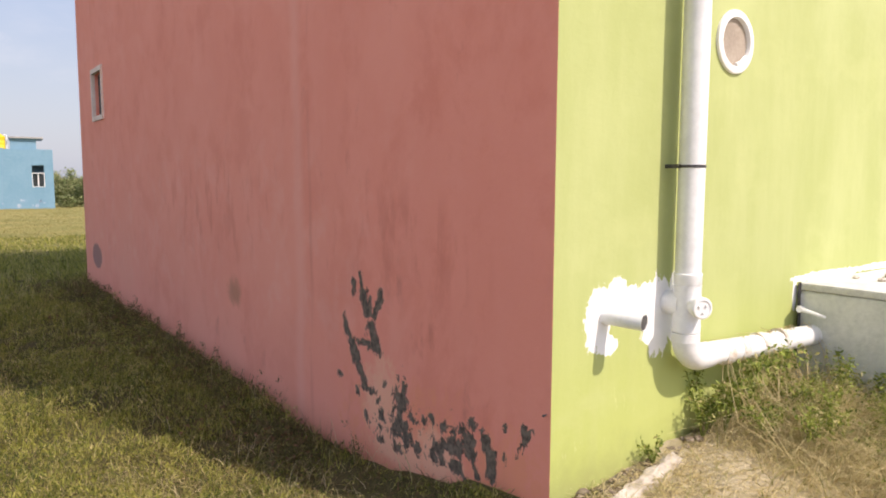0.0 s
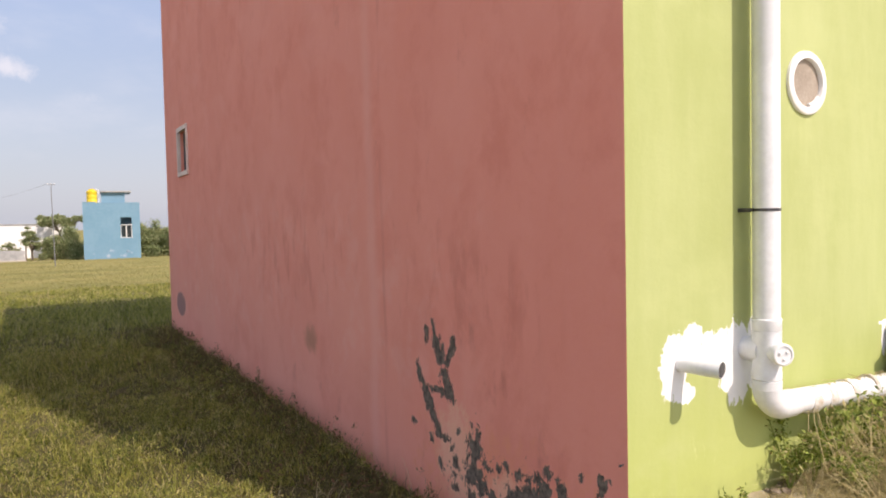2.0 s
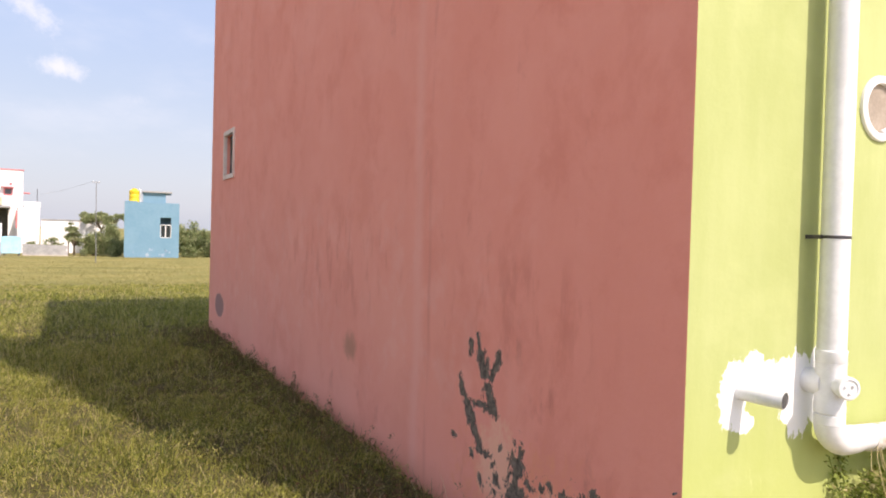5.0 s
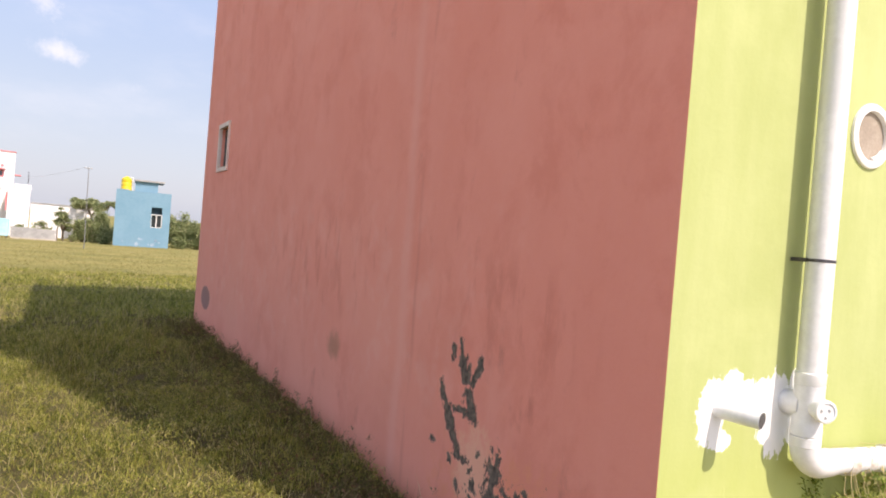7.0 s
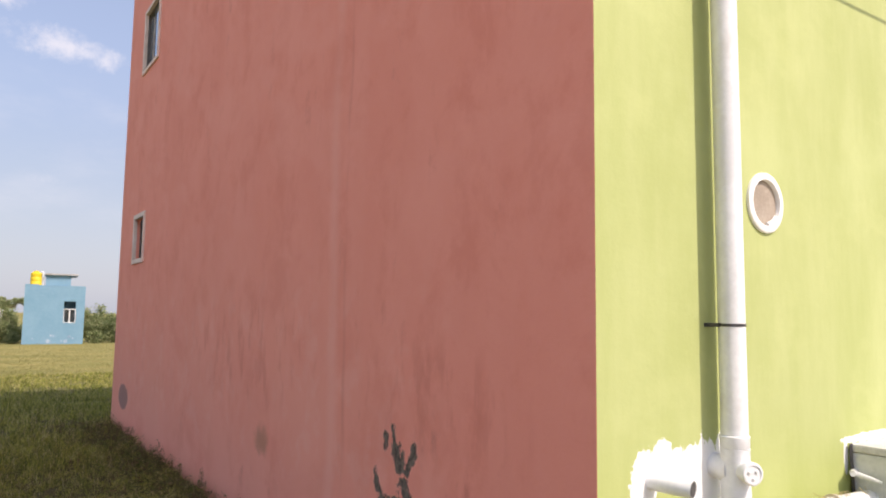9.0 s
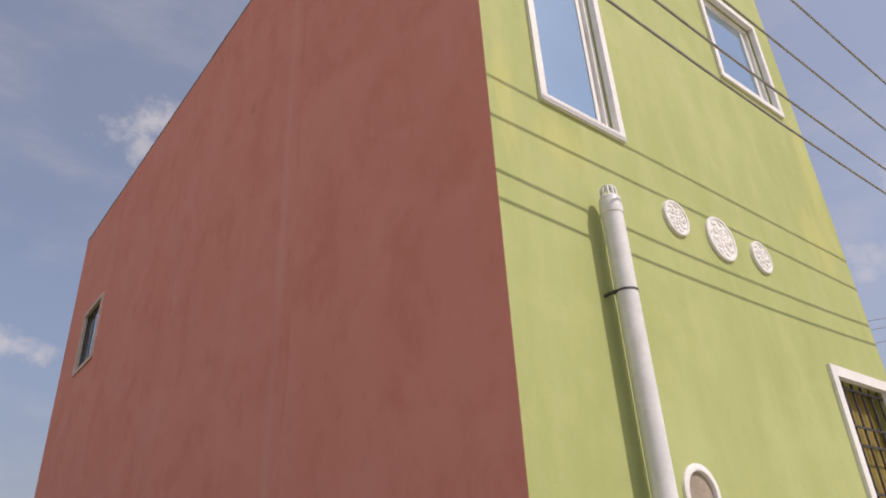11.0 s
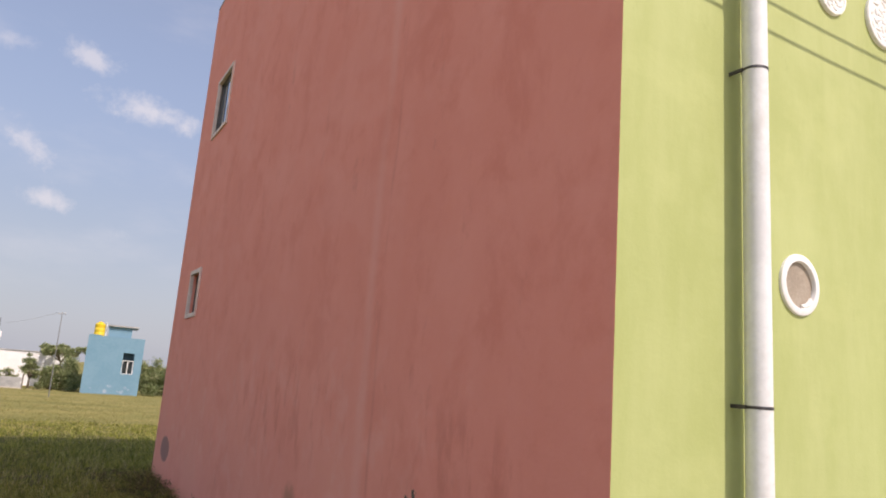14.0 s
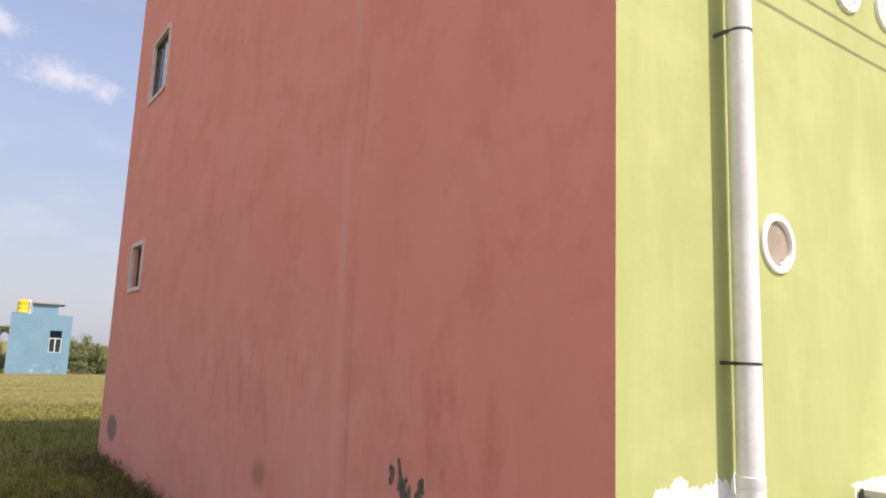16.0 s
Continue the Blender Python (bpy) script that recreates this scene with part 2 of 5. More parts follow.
    # worn rosy paint and painted warm bounce round the peeled places, then bare cement
    wob1 = n.math("MULTIPLY", n.math("SUBTRACT", n.noise(n.scaled(p, (1, 1, 0.6)), 15.0, 8.0, 0.80), 0.5), 5.0)
    wy = n.math("ADD", y, n.math("MULTIPLY", n.math("SUBTRACT", n.noise(p, 14.0, 6.0, 0.72), 0.5), 0.10))
    wz = n.math("ADD", z, n.math("MULTIPLY", n.math("SUBTRACT", n.noise(n.vmath("ADD", p, (7, 3, 5)), 14.0, 6.0, 0.72), 0.5), 0.10))
    # orange by the corner: worn paint plus sunlit-bank bounce put into the colour
    near = n.ramp(n.math("ADD", blobs(n, y, z, [(0.95, 0.22, 0.62, 0.30), (0.3, 0.25, 0.4, 0.22)], wob1), 0.0), 1.3, 0.4)
    c = n.mix(n.math("MULTIPLY", near, 0.75), c, (0.808, 0.308, 0.182))
    peach = n.ramp(blobs(n, y, z, [(1.20, 0.34, 0.20, 0.26), (1.05, 0.16, 0.30, 0.10), (0.72, 0.24, 0.20, 0.14)], n.math("MULTIPLY", wob1, 0.6)), 1.25, 0.5)
    c = n.mix(n.math("MULTIPLY", peach, 0.65), c, (0.838, 0.480, 0.331))
    mask1 = strokes(n, wy, wz, PEEL_UPPER, wob1)
    mask2 = strokes(n, wy, wz, PEEL_MIDDLE + PEEL_LOWER, wob1)
    flakes = n.math("MULTIPLY", n.ramp(n.noise(p, 26.0, 4.0, 0.65), 0.60, 0.64), n.ramp(blobs(n, y, z, [(0.85, 0.25, 0.60, 0.24)], 0.0), 1.0, 0.7))
    holes = n.ramp(n.noise(n.scaled(p, (1, 1, 0.6)), 13.0, 4.0, 0.55), 0.44, 0.475)
    mask = n.math("MINIMUM", mask1, n.math("ADD", mask2, n.math("SUBTRACT", 1.0, holes)))
    peel = n.math("MAXIMUM", n.ramp(mask, 1.02, 0.93), n.math("MULTIPLY", flakes, 0.8))
    cement = n.mix(n.ramp(n.noise(p, 27.0, 6.0, 0.75), 0.32, 0.68), (0.060, 0.046, 0.035), (0.230, 0.180, 0.140))
    c = n.mix(peel, c, cement)
    # splashed soil at the foot
    foot = n.math("MULTIPLY", n.ramp(n.math("ADD", z, n.math("MULTIPLY", grain, 0.12)), 0.30, 0.05), 0.35)
    c = n.mix(foot, c, (0.52, 0.23, 0.13))
    h = n.math("ADD", n.math("MULTIPLY", grain, 0.20), n.math("MULTIPLY", n.noise(p, 5.0, 3.0), 1.0))
    h = n.math("SUBTRACT", h, n.math("MULTIPLY", peel, 0.55))
    n.surface(c, 0.78, normal=n.bump(h, 0.55, 0.008), spec=0.25)
    return m


# white primer round the waste pipes: distance from the corner, height, half sizes
PRIMER = [(0.240, 0.972, 0.072, 0.135), (0.349, 1.050, 0.070, 0.080), (0.494, 1.010, 0.125, 0.080), (0.621, 0.948, 0.112, 0.165), (0.713, 1.060, 0.029, 0.066), (0.305, 0.860, 0.063, 0.040),
          (0.711, 0.878, 0.042, 0.056), (1.722, 0.94, 0.020, 0.09), (2.10, 1.010, 0.42, 0.024), (2.75, 1.015, 0.45, 0.020)]


def green_plaster():
    m, n = material("lime_wall_paint")
    p = n.place()
    x, y, z = n.split(p)
    streak = n.noise(n.scaled(p, (2, 2, 0.5)), 1.5, 6.0, 0.65)
    cloud = n.noise(p, 1.1, 5.0, 0.6)
    grain = n.noise(p, 70.0, 4.0, 0.7)
    c = n.mix(n.ramp(streak, 0.3, 0.72), (0.360, 0.402, 0.148), (0.425, 0.462, 0.195))
    c = n.mix(n.math("MULTIPLY", n.ramp(cloud, 0.5, 0.72), 0.5), c, (0.46, 0.505, 0.225))
    # fresher and yellower towards the foot
    c = n.mix(n.math("MULTIPLY", n.ramp(z, 1.3, 0.4), 0.5), c, (0.415, 0.470, 0.100))
    grime = n.ramp(n.noise(n.scaled(p, (2.0, 2.0, 0.7)), 1.4, 6.0, 0.7), 0.62, 0.80)
    c = n.mix(n.math("MULTIPLY", grime, 0.42), c, (0.24, 0.25, 0.075))
    runs = n.math("MULTIPLY", n.ramp(n.noise(n.scaled(p, (1, 1, 0.09)), 7.0, 5.0, 0.6), 0.54, 0.70), n.ramp(n.noise(p, 1.3, 4.0, 0.6), 0.42, 0.62))
    c = n.mix(n.math("MULTIPLY", runs, 0.12), c, (0.50, 0.52, 0.27))
    spots = n.math("MULTIPLY", n.ramp(n.noise(n.scaled(p, (1, 1, 0.5)), 5.5, 6.0, 0.7), 0.63, 0.76), 0.30)
    c = n.mix(spots, c, (0.22, 0.25, 0.08))
    splash = n.math("MULTIPLY", n.ramp(n.noise(n.scaled(p, (1, 1, 0.35)), 16.0, 5.0, 0.7), 0.60, 0.72), n.ramp(z, 0.9, 0.5))
    c = n.mix(n.math("MULTIPLY", splash, 0.5), c, (0.66, 0.68, 0.36))
    fade = blobs(n, x, z, [(3.62, 4.75, 0.13, 0.85), (3.35, 4.1, 0.25, 0.35), (0.50, 3.82, 0.22, 0.16), (0.12, 3.95, 0.10, 0.35)], n.math("MULTIPLY", n.math("SUBTRACT", n.noise(n.scaled(p, (1, 1, 0.4)), 8.0, 5.0, 0.65), 0.5), 2.4))
    c = n.mix(n.math("MULTIPLY", n.ramp(fade, 1.2, 0.3), 0.32), c, (0.58, 0.55, 0.17))
    # uneven trowelling
    sweep = n.noise(n.vmath("ADD", n.scaled(p, (0.7, 1, 1.3)), n.scaled(n.vmath("CROSS_PRODUCT", p, (0, 1, 0)), (0.7, 0, 0.5))), 2.2, 6.0, 0.62)
    c = n.mix(n.math("MULTIPLY", n.ramp(sweep, 0.50, 0.66), 0.30), c, (0.47, 0.505, 0.215))
    wob = n.math("MULTIPLY", n.math("SUBTRACT", n.noise(n.scaled(p, (1, 1, 0.55)), 24.0, 6.0, 0.68), 0.5), 1.5)
    primer = n.ramp(blobs(n, x, z, PRIMER, wob), 1.02, 0.96)
    c = n.mix(primer, c, n.mix(n.noise(p, 14.0, 3.0), (0.74, 0.74, 0.72), (0.84, 0.84, 0.82)))
    dirt = n.math("MULTIPLY", n.ramp(n.math("ADD", z, n.math("MULTIPLY", n.noise(p, 9.0, 4.0), 0.3)), 0.66, 0.44), 0.55)
    c = n.mix(dirt, c, (0.26, 0.27, 0.10))
    h = n.math("ADD", n.math("MULTIPLY", grain, 0.2), n.math("MULTIPLY", n.noise(p, 4.0, 4.0), 1.1))
    n.surface(c, 0.74, normal=n.bump(h, 0.5, 0.008), spec=0.25)
    return m


def mottled(name, a, b, scale=6.0, rough=0.7, metal=0.0, bump=0.3, spec=0.4, stain=None, local=False, **more):
    """A surface that wanders between two colours at two scales, with fine relief."""
    m, n = material(name)
    p = n.add("ShaderNodeTexCoord").outputs["Object"] if local else n.place()
    v = n.math("ADD", n.math("MULTIPLY", n.noise(p, scale, 5.0, 0.6), 0.65), n.math("MULTIPLY", n.noise(p, scale * 9, 3.0, 0.6), 0.35))
    c = n.mix(n.ramp(v, 0.35, 0.65), a, b)
    if stain:
        c = n.mix(n.math("MULTIPLY", n.ramp(n.noise(p, scale * 0.4, 6.0, 0.7), 0.52, 0.72), 0.7), c, stain)
    n.surface(c, rough, metal, n.bump(n.noise(p, scale * 12, 3.0, 0.6), bump, 0.006) if bump else None, spec, **more)
    return m


def leafy(name, a, b, c3, spread=0.9, rough=0.55):
    """Blades or leaves: a tint of its own for each one."""
    m, n = material(name)
    r = n.add("ShaderNodeNewGeometry").outputs["Random Per Island"]
    p = n.place()
    c = n.mix(n.ramp(n.math("ADD", n.math("MULTIPLY", r, 0.6), n.math("MULTIPLY", n.noise(p, spread, 3.0), 0.5)), 0.25, 0.8), a, b)
    c = n.mix(n.ramp(n.math("FRACT", n.math("MULTIPLY", r, 7.31)), 0.80, 0.9), c, c3)
    s = n.surface(c, rough, spec=0.25)
    s.inputs["Transmission Weight"].default_value = 0.0
    t = n.add("ShaderNodeBsdfTranslucent")
    n.put(t.inputs[0], c)
    mixer = n.add("ShaderNodeMixShader")
    mixer.inputs[0].default_value = 0.40
    n.tree.links.new(s.outputs[0], mixer.inputs[1])
    n.tree.links.new(t.outputs[0], mixer.inputs[2])
    out = [k for k in n.tree.nodes if k.type == "OUTPUT_MATERIAL"][0]
    n.tree.links.new(mixer.outputs[0], out.inputs[0])
    return m


def meadow(name, a, b, straw, dead):
    """Field grass: dark and light tufts, straw-coloured blades and patches gone brown."""
    m = leafy(name, a, b, straw, 1.3)
    n = Nodes(m.node_tree, fresh=False)
    base = [k for k in n.tree.nodes if k.type == "BSDF_PRINCIPLED"][0].inputs["Base Color"]
    p = n.place()
    c = base.links[0].from_socket
    c = n.mix(n.math("MULTIPLY", n.ramp(n.noise(p, 6.5, 3.0, 0.6), 0.50, 0.66), 0.62), c, a)
    c = n.mix(n.math("MULTIPLY", n.ramp(n.noise(n.vmath("ADD", p, (3, 8, 1)), 2.3, 4.0, 0.6), 0.57, 0.72), 0.32), c, dead)
    for k in n.tree.nodes:
        if k.type in ("BSDF_PRINCIPLED", "BSDF_TRANSLUCENT"):
            n.put(k.inputs[0], c)
    return m


def soil():
    m, n = material("field_soil")
    p = n.place()
    x, y, z = n.split(p)
    a = n.noise(p, 0.35, 6.0, 0.6)
    b = n.noise(p, 5.0, 5.0, 0.65)
    rows = n.noise(n.scaled(p, (0.12, 1.0, 1.0)), 0.5, 4.0, 0.6)
    near = n.mix(b, (0.060, 0.056, 0.020), (0.130, 0.110, 0.050))
    field = n.mix(n.ramp(n.math("ADD", n.math("MULTIPLY", a, 0.5), n.math("MULTIPLY", rows, 0.5)), 0.38, 0.62), (0.20, 0.185, 0.060), (0.31, 0.26, 0.095))
    field = n.mix(n.math("MULTIPLY", n.ramp(b, 0.4, 0.7), 0.35), field, (0.15, 0.16, 0.05))
    c = n.mix(n.ramp(y, 9.0, 26.0), near, field)
    # paler field colour, added out of view to the west for bounce light
    c = n.mix(n.math("MULTIPLY", n.ramp(x, -3.4, -5.5), n.ramp(y, 26.0, 9.0)), c, field)
    # bare dry earth in front of the house; unseen part added to bounce light
    bare = n.math("MAXIMUM", n.math("MULTIPLY", n.ramp(x, 0.1, 0.6), n.ramp(y, 1.0, -0.3)), n.ramp(n.math("ADD", y, n.math("MULTIPLY", b, 0.8)), -0.9, -1.9))
    # pale sand before the far gate
    sand = n.ramp(blobs(n, x, y, [(-7.0, 53.4, 3.0, 1.9), (-1.0, 54.6, 1.3, 0.8)], n.math("MULTIPLY", n.math("SUBTRACT", b, 0.5), 1.6)), 1.1, 0.8)
    bare = n.math("MAXIMUM", bare, sand)
    c = n.mix(bare, c, n.mix(n.noise(p, 22.0, 5.0, 0.7), (0.33, 0.27, 0.17), (0.54, 0.47, 0.33)))
    n.surface(c, 0.95, normal=n.bump(n.noise(p, 18.0, 5.0, 0.7), 0.7, 0.03), spec=0.1)
    return m


RED = red_plaster()
LIME = green_plaster()
SOIL = soil()
PVC = mottled("white_pvc", (0.66, 0.66, 0.65), (0.76, 0.76, 0.75), 5.0, 0.32, bump=0.05, spec=0.5, stain=(0.55, 0.53, 0.48))
PVC_DIRTY = mottled("soiled_pvc", (0.42, 0.34, 0.24), (0.74, 0.72, 0.68), 9.0, 0.55, bump=0.2, stain=(0.30, 0.21, 0.12))
BORE_SHADE = mottled("pipe_bore_shade", (0.045, 0.043, 0.040), (0.09, 0.085, 0.08), 20.0, 0.9, bump=0.2)
STRAP = mottled("dark_strap_metal", (0.05, 0.05, 0.055), (0.11, 0.10, 0.10), 30.0, 0.5, 0.5)
FRAME_WHITE = mottled("white_frame_paint", (0.72, 0.71, 0.68), (0.82, 0.81, 0.79), 5.0, 0.5, bump=0.1)
FRAME_DULL = mottled("dull_frame_paint", (0.66, 0.52, 0.44), (0.80, 0.66, 0.57), 9.0, 0.7, bump=0.15)
PLAQUE = mottled("white_moulded_plaster", (0.70, 0.69, 0.66), (0.82, 0.81, 0.78), 20.0, 0.7, bump=0.2)
VENT_MESH = mottled("dusty_vent_cover", (0.29, 0.24, 0.185), (0.385, 0.325, 0.255), 8.0, 0.85, bump=0.3)
IRON = mottled("dark_grill_iron", (0.035, 0.03, 0.035), (0.075, 0.06, 0.06), 30.0, 0.5, 0.4)
OCHRE = mottled("ochre_shutter", (0.17, 0.125, 0.025), (0.29, 0.22, 0.05), 6.0, 0.7, bump=0.2)
CONCRETE = mottled("grey_cement", (0.50, 0.51, 0.47), (0.66, 0.66, 0.61), 4.0, 0.9, bump=0.5, stain=(0.33, 0.34, 0.28))
SUNLIT_CEMENT = mottled("sunlit_lid_cement", (0.52, 0.51, 0.48), (0.68, 0.67, 0.63), 6.0, 0.9, bump=0.5, stain=(0.40, 0.38, 0.33))
RUBBLE = mottled("pale_rubble", (0.36, 0.31, 0.24), (0.58, 0.52, 0.44), 12.0, 0.95, bump=0.7, stain=(0.28, 0.22, 0.16))
CLOD = mottled("brown_clods", (0.13, 0.095, 0.06), (0.32, 0.26, 0.19), 14.0, 0.95, bump=0.6)
ROOF_SLAB = mottled("weathered_roof_cement", (0.20, 0.17, 0.15), (0.36, 0.33, 0.30), 4.0, 0.95, bump=0.5)
CABLE = mottled("grey_cable", (0.22, 0.215, 0.21), (0.34, 0.33, 0.32), 20.0, 0.55, bump=0.0)
# dark grey that stands in for the dimness of unlit rooms
ROOM_SHADE = mottled("room_shade_grey", (0.16, 0.16, 0.15), (0.22, 0.21, 0.20), 3.0, 0.9)
GRASS = meadow("field_grass", (0.055, 0.085, 0.013), (0.440, 0.430, 0.088), (0.60, 0.50, 0.22), (0.34, 0.25, 0.095))
FIELD = leafy("dry_field_grass", (0.20, 0.195, 0.055), (0.33, 0.285, 0.10), (0.42, 0.35, 0.16), 0.25)
DRY = leafy("dry_weed_stems", (0.50, 0.41, 0.21), (0.70, 0.60, 0.35), (0.30, 0.30, 0.09), 3.0, 0.8)
WEED = leafy("weed_leaves", (0.105, 0.150, 0.026), (0.36, 0.41, 0.090), (0.54, 0.46, 0.22), 3.0)
FRAME_DARK = mottled("brown_window_frame", (0.10, 0.085, 0.075), (0.17, 0.15, 0.135), 12.0, 0.45, 0.3, bump=0.1)
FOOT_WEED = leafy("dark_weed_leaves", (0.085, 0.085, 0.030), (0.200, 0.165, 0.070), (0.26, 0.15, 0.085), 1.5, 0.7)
SHRUB = leafy("shrub_leaves", (0.17, 0.22, 0.085), (0.34, 0.37, 0.17), (0.42, 0.40, 0.22), 0.4, 0.65)
BARK = mottled("shrub_bark", (0.10, 0.075, 0.05), (0.19, 0.15, 0.10), 12.0, 0.95, bump=0.6)
BLUE_PAINT = mottled("blue_wall_paint", (0.140, 0.270, 0.355), (0.172, 0.302, 0.388), 0.7, 0.8, bump=0.1, stain=(0.18, 0.305, 0.40))
PALE_PATCH = mottled("blistered_pale_paint", (0.20, 0.30, 0.42), (0.36, 0.42, 0.48), 3.0, 0.9)
WHITE_PAINT = mottled("white_wall_paint", (0.74, 0.72, 0.70), (0.82, 0.80, 0.79), 0.6, 0.8, bump=0.1)
PINK_PAINT = mottled("pink_trim_paint", (0.55, 0.16, 0.17), (0.66, 0.25, 0.25), 1.2, 0.8)
YELLOW_TANK = mottled("yellow_plastic", (0.72, 0.50, 0.02), (0.80, 0.58, 0.04), 2.0, 0.45, bump=0.0)
SLATE = mottled("dark_gate_paint", (0.030, 0.036, 0.042), (0.055, 0.06, 0.07), 3.0, 0.6)
CLOTH_RED = mottled("dark_red_cloth", (0.26, 0.025, 0.05), (0.36, 0.05, 0.075), 4.0, 0.9)
CLOTH_PALE = mottled("pale_cloth", (0.55, 0.66, 0.66), (0.66, 0.74, 0.74), 4.0, 0.9)
TARP = mottled("pale_blue_sheet", (0.28, 0.55, 0.66), (0.40, 0.64, 0.74), 2.0, 0.7)
SHEET = mottled("weathered_grey_sheet", (0.27, 0.27, 0.265), (0.42, 0.41, 0.395), 1.5, 0.85, bump=0.2)
AWNING = mottled("sandy_awning", (0.50, 0.42, 0.27), (0.62, 0.54, 0.38), 2.0, 0.9)


def pane_glass(name, tint, metal):
    m, n = material(name)
    p = n.place()
    n.surface(n.mix(n.noise(p, 3.0, 3.0), tint, [min(1, v * 1.1) for v in tint]), 0.04, metal, n.bump(n.noise(p, 2.0, 2.0), 0.04, 0.02), 0.8)
    return m


GLASS = pane_glass("coated_window_glass", (0.36, 0.50, 0.63), 0.8)
GLASS_DARK = pane_glass("dark_window_glass", (0.33, 0.41, 0.47), 0.75)
FAR_GLASS = pane_glass("shaded_window_glass", (0.035, 0.04, 0.045), 0.0)
POLE_GREY = mottled("weathered_pole_steel", (0.16, 0.16, 0.16), (0.25, 0.245, 0.24), 8.0, 0.6, 0.2)


# ---- building helpers ----
def mesh_of(name, bm, mat, smooth=False):
    me = bpy.data.meshes.new(name)
    bm.normal_update()
    bm.to_mesh(me)
    bm.free()
    me.materials.append(mat)
    if smooth:
        me.polygons.foreach_set("use_smooth", [True] * len(me.polygons))
        me.set_sharp_from_angle(angle=radians(40))
    return me


def part(name, bm, mat, parent=None, label="", smooth=False):
    """Links a bmesh, in world metres, as one mesh object, under a thing or a part where one is given."""
    ob = new(name, mesh_of(name, bm, mat, smooth))
    if parent:
        ob.parent = parent
        ob.matrix_parent_inverse = Matrix.Translation(parent.location).inverted()
    if label:
        ob["label"] = label
    return ob


def thing(name, base, label, category, group="", kind=""):
    """An Empty at a thing's base, to parent its parts."""
    ob = new(name)
    ob.location = base
    ob.empty_display_size = 0.1
    return tagged(ob, label, category, group, kind)


def box(lo, hi, bevel=0.0, bm=None):
    own = bmesh.new()
    lo, hi = Vector(lo), Vector(hi)
    bmesh.ops.create_cube(own, size=1.0, matrix=Matrix.Translation((lo + hi) / 2) @ Matrix.Diagonal((*(hi - lo), 1)))
    if bevel:
        bmesh.ops.bevel(own, geom=list(own.edges), offset=bevel, segments=2, affect="EDGES", profile=0.6)
    if bm is None:
        return own
    me = bpy.data.meshes.new("join")
    own.to_mesh(me)
    own.free()
    bm.from_mesh(me)
    bpy.data.meshes.remove(me)
    return bm


def lathe(profile, m=None, segs=28, bm=None, cap=True):
    """Turns (radius, height) pairs about local z, then moves them by m."""
    bm = bm or bmesh.new()
    m = m or Matrix()
    rings = []
    for r, h in profile:
        rings.append([bm.verts.new(m @ Vector((r * math.cos(2 * math.pi * i / segs), r * math.sin(2 * math.pi * i / segs), h))) for i in range(segs)])
    for a, b in zip(rings, rings[1:]):
        for i in range(segs):
            j = (i + 1) % segs
            bm.faces.new((a[i], a[j], b[j], b[i]))
    if cap:
        bm.faces.new(rings[0][::-1])
        bm.faces.new(rings[-1])
    return bm


def tube(points, radii, segs=16, bm=None, cap=True):
    """A round tube along points."""
    bm = bm or bmesh.new()
    pts = [Vector(p) for p in points]
    if not hasattr(radii, "__len__"):
        radii = [radii] * len(pts)
    rings, side = [], None
    for i, p in enumerate(pts):
        d = (pts[min(i + 1, len(pts) - 1)] - pts[max(i - 1, 0)]).normalized()
        if side is None:
            side = d.cross(Vector((0, 0, 1)) if abs(d.z) < 0.9 else Vector((1, 0, 0))).normalized()
        side = (side - d * side.dot(d)).normalized()
        up = d.cross(side)
        rings.append([bm.verts.new(p + radii[i] * (side * math.cos(2 * math.pi * k / segs) + up * math.sin(2 * math.pi * k / segs))) for k in range(segs)])
    for a, b in zip(rings, rings[1:]):
        for k in range(segs):
            j = (k + 1) % segs
            bm.faces.new((a[k], a[j], b[j], b[k]))
    if cap and segs > 2:
        bm.faces.new(rings[0][::-1])
        bm.faces.new(rings[-1])
    return bm


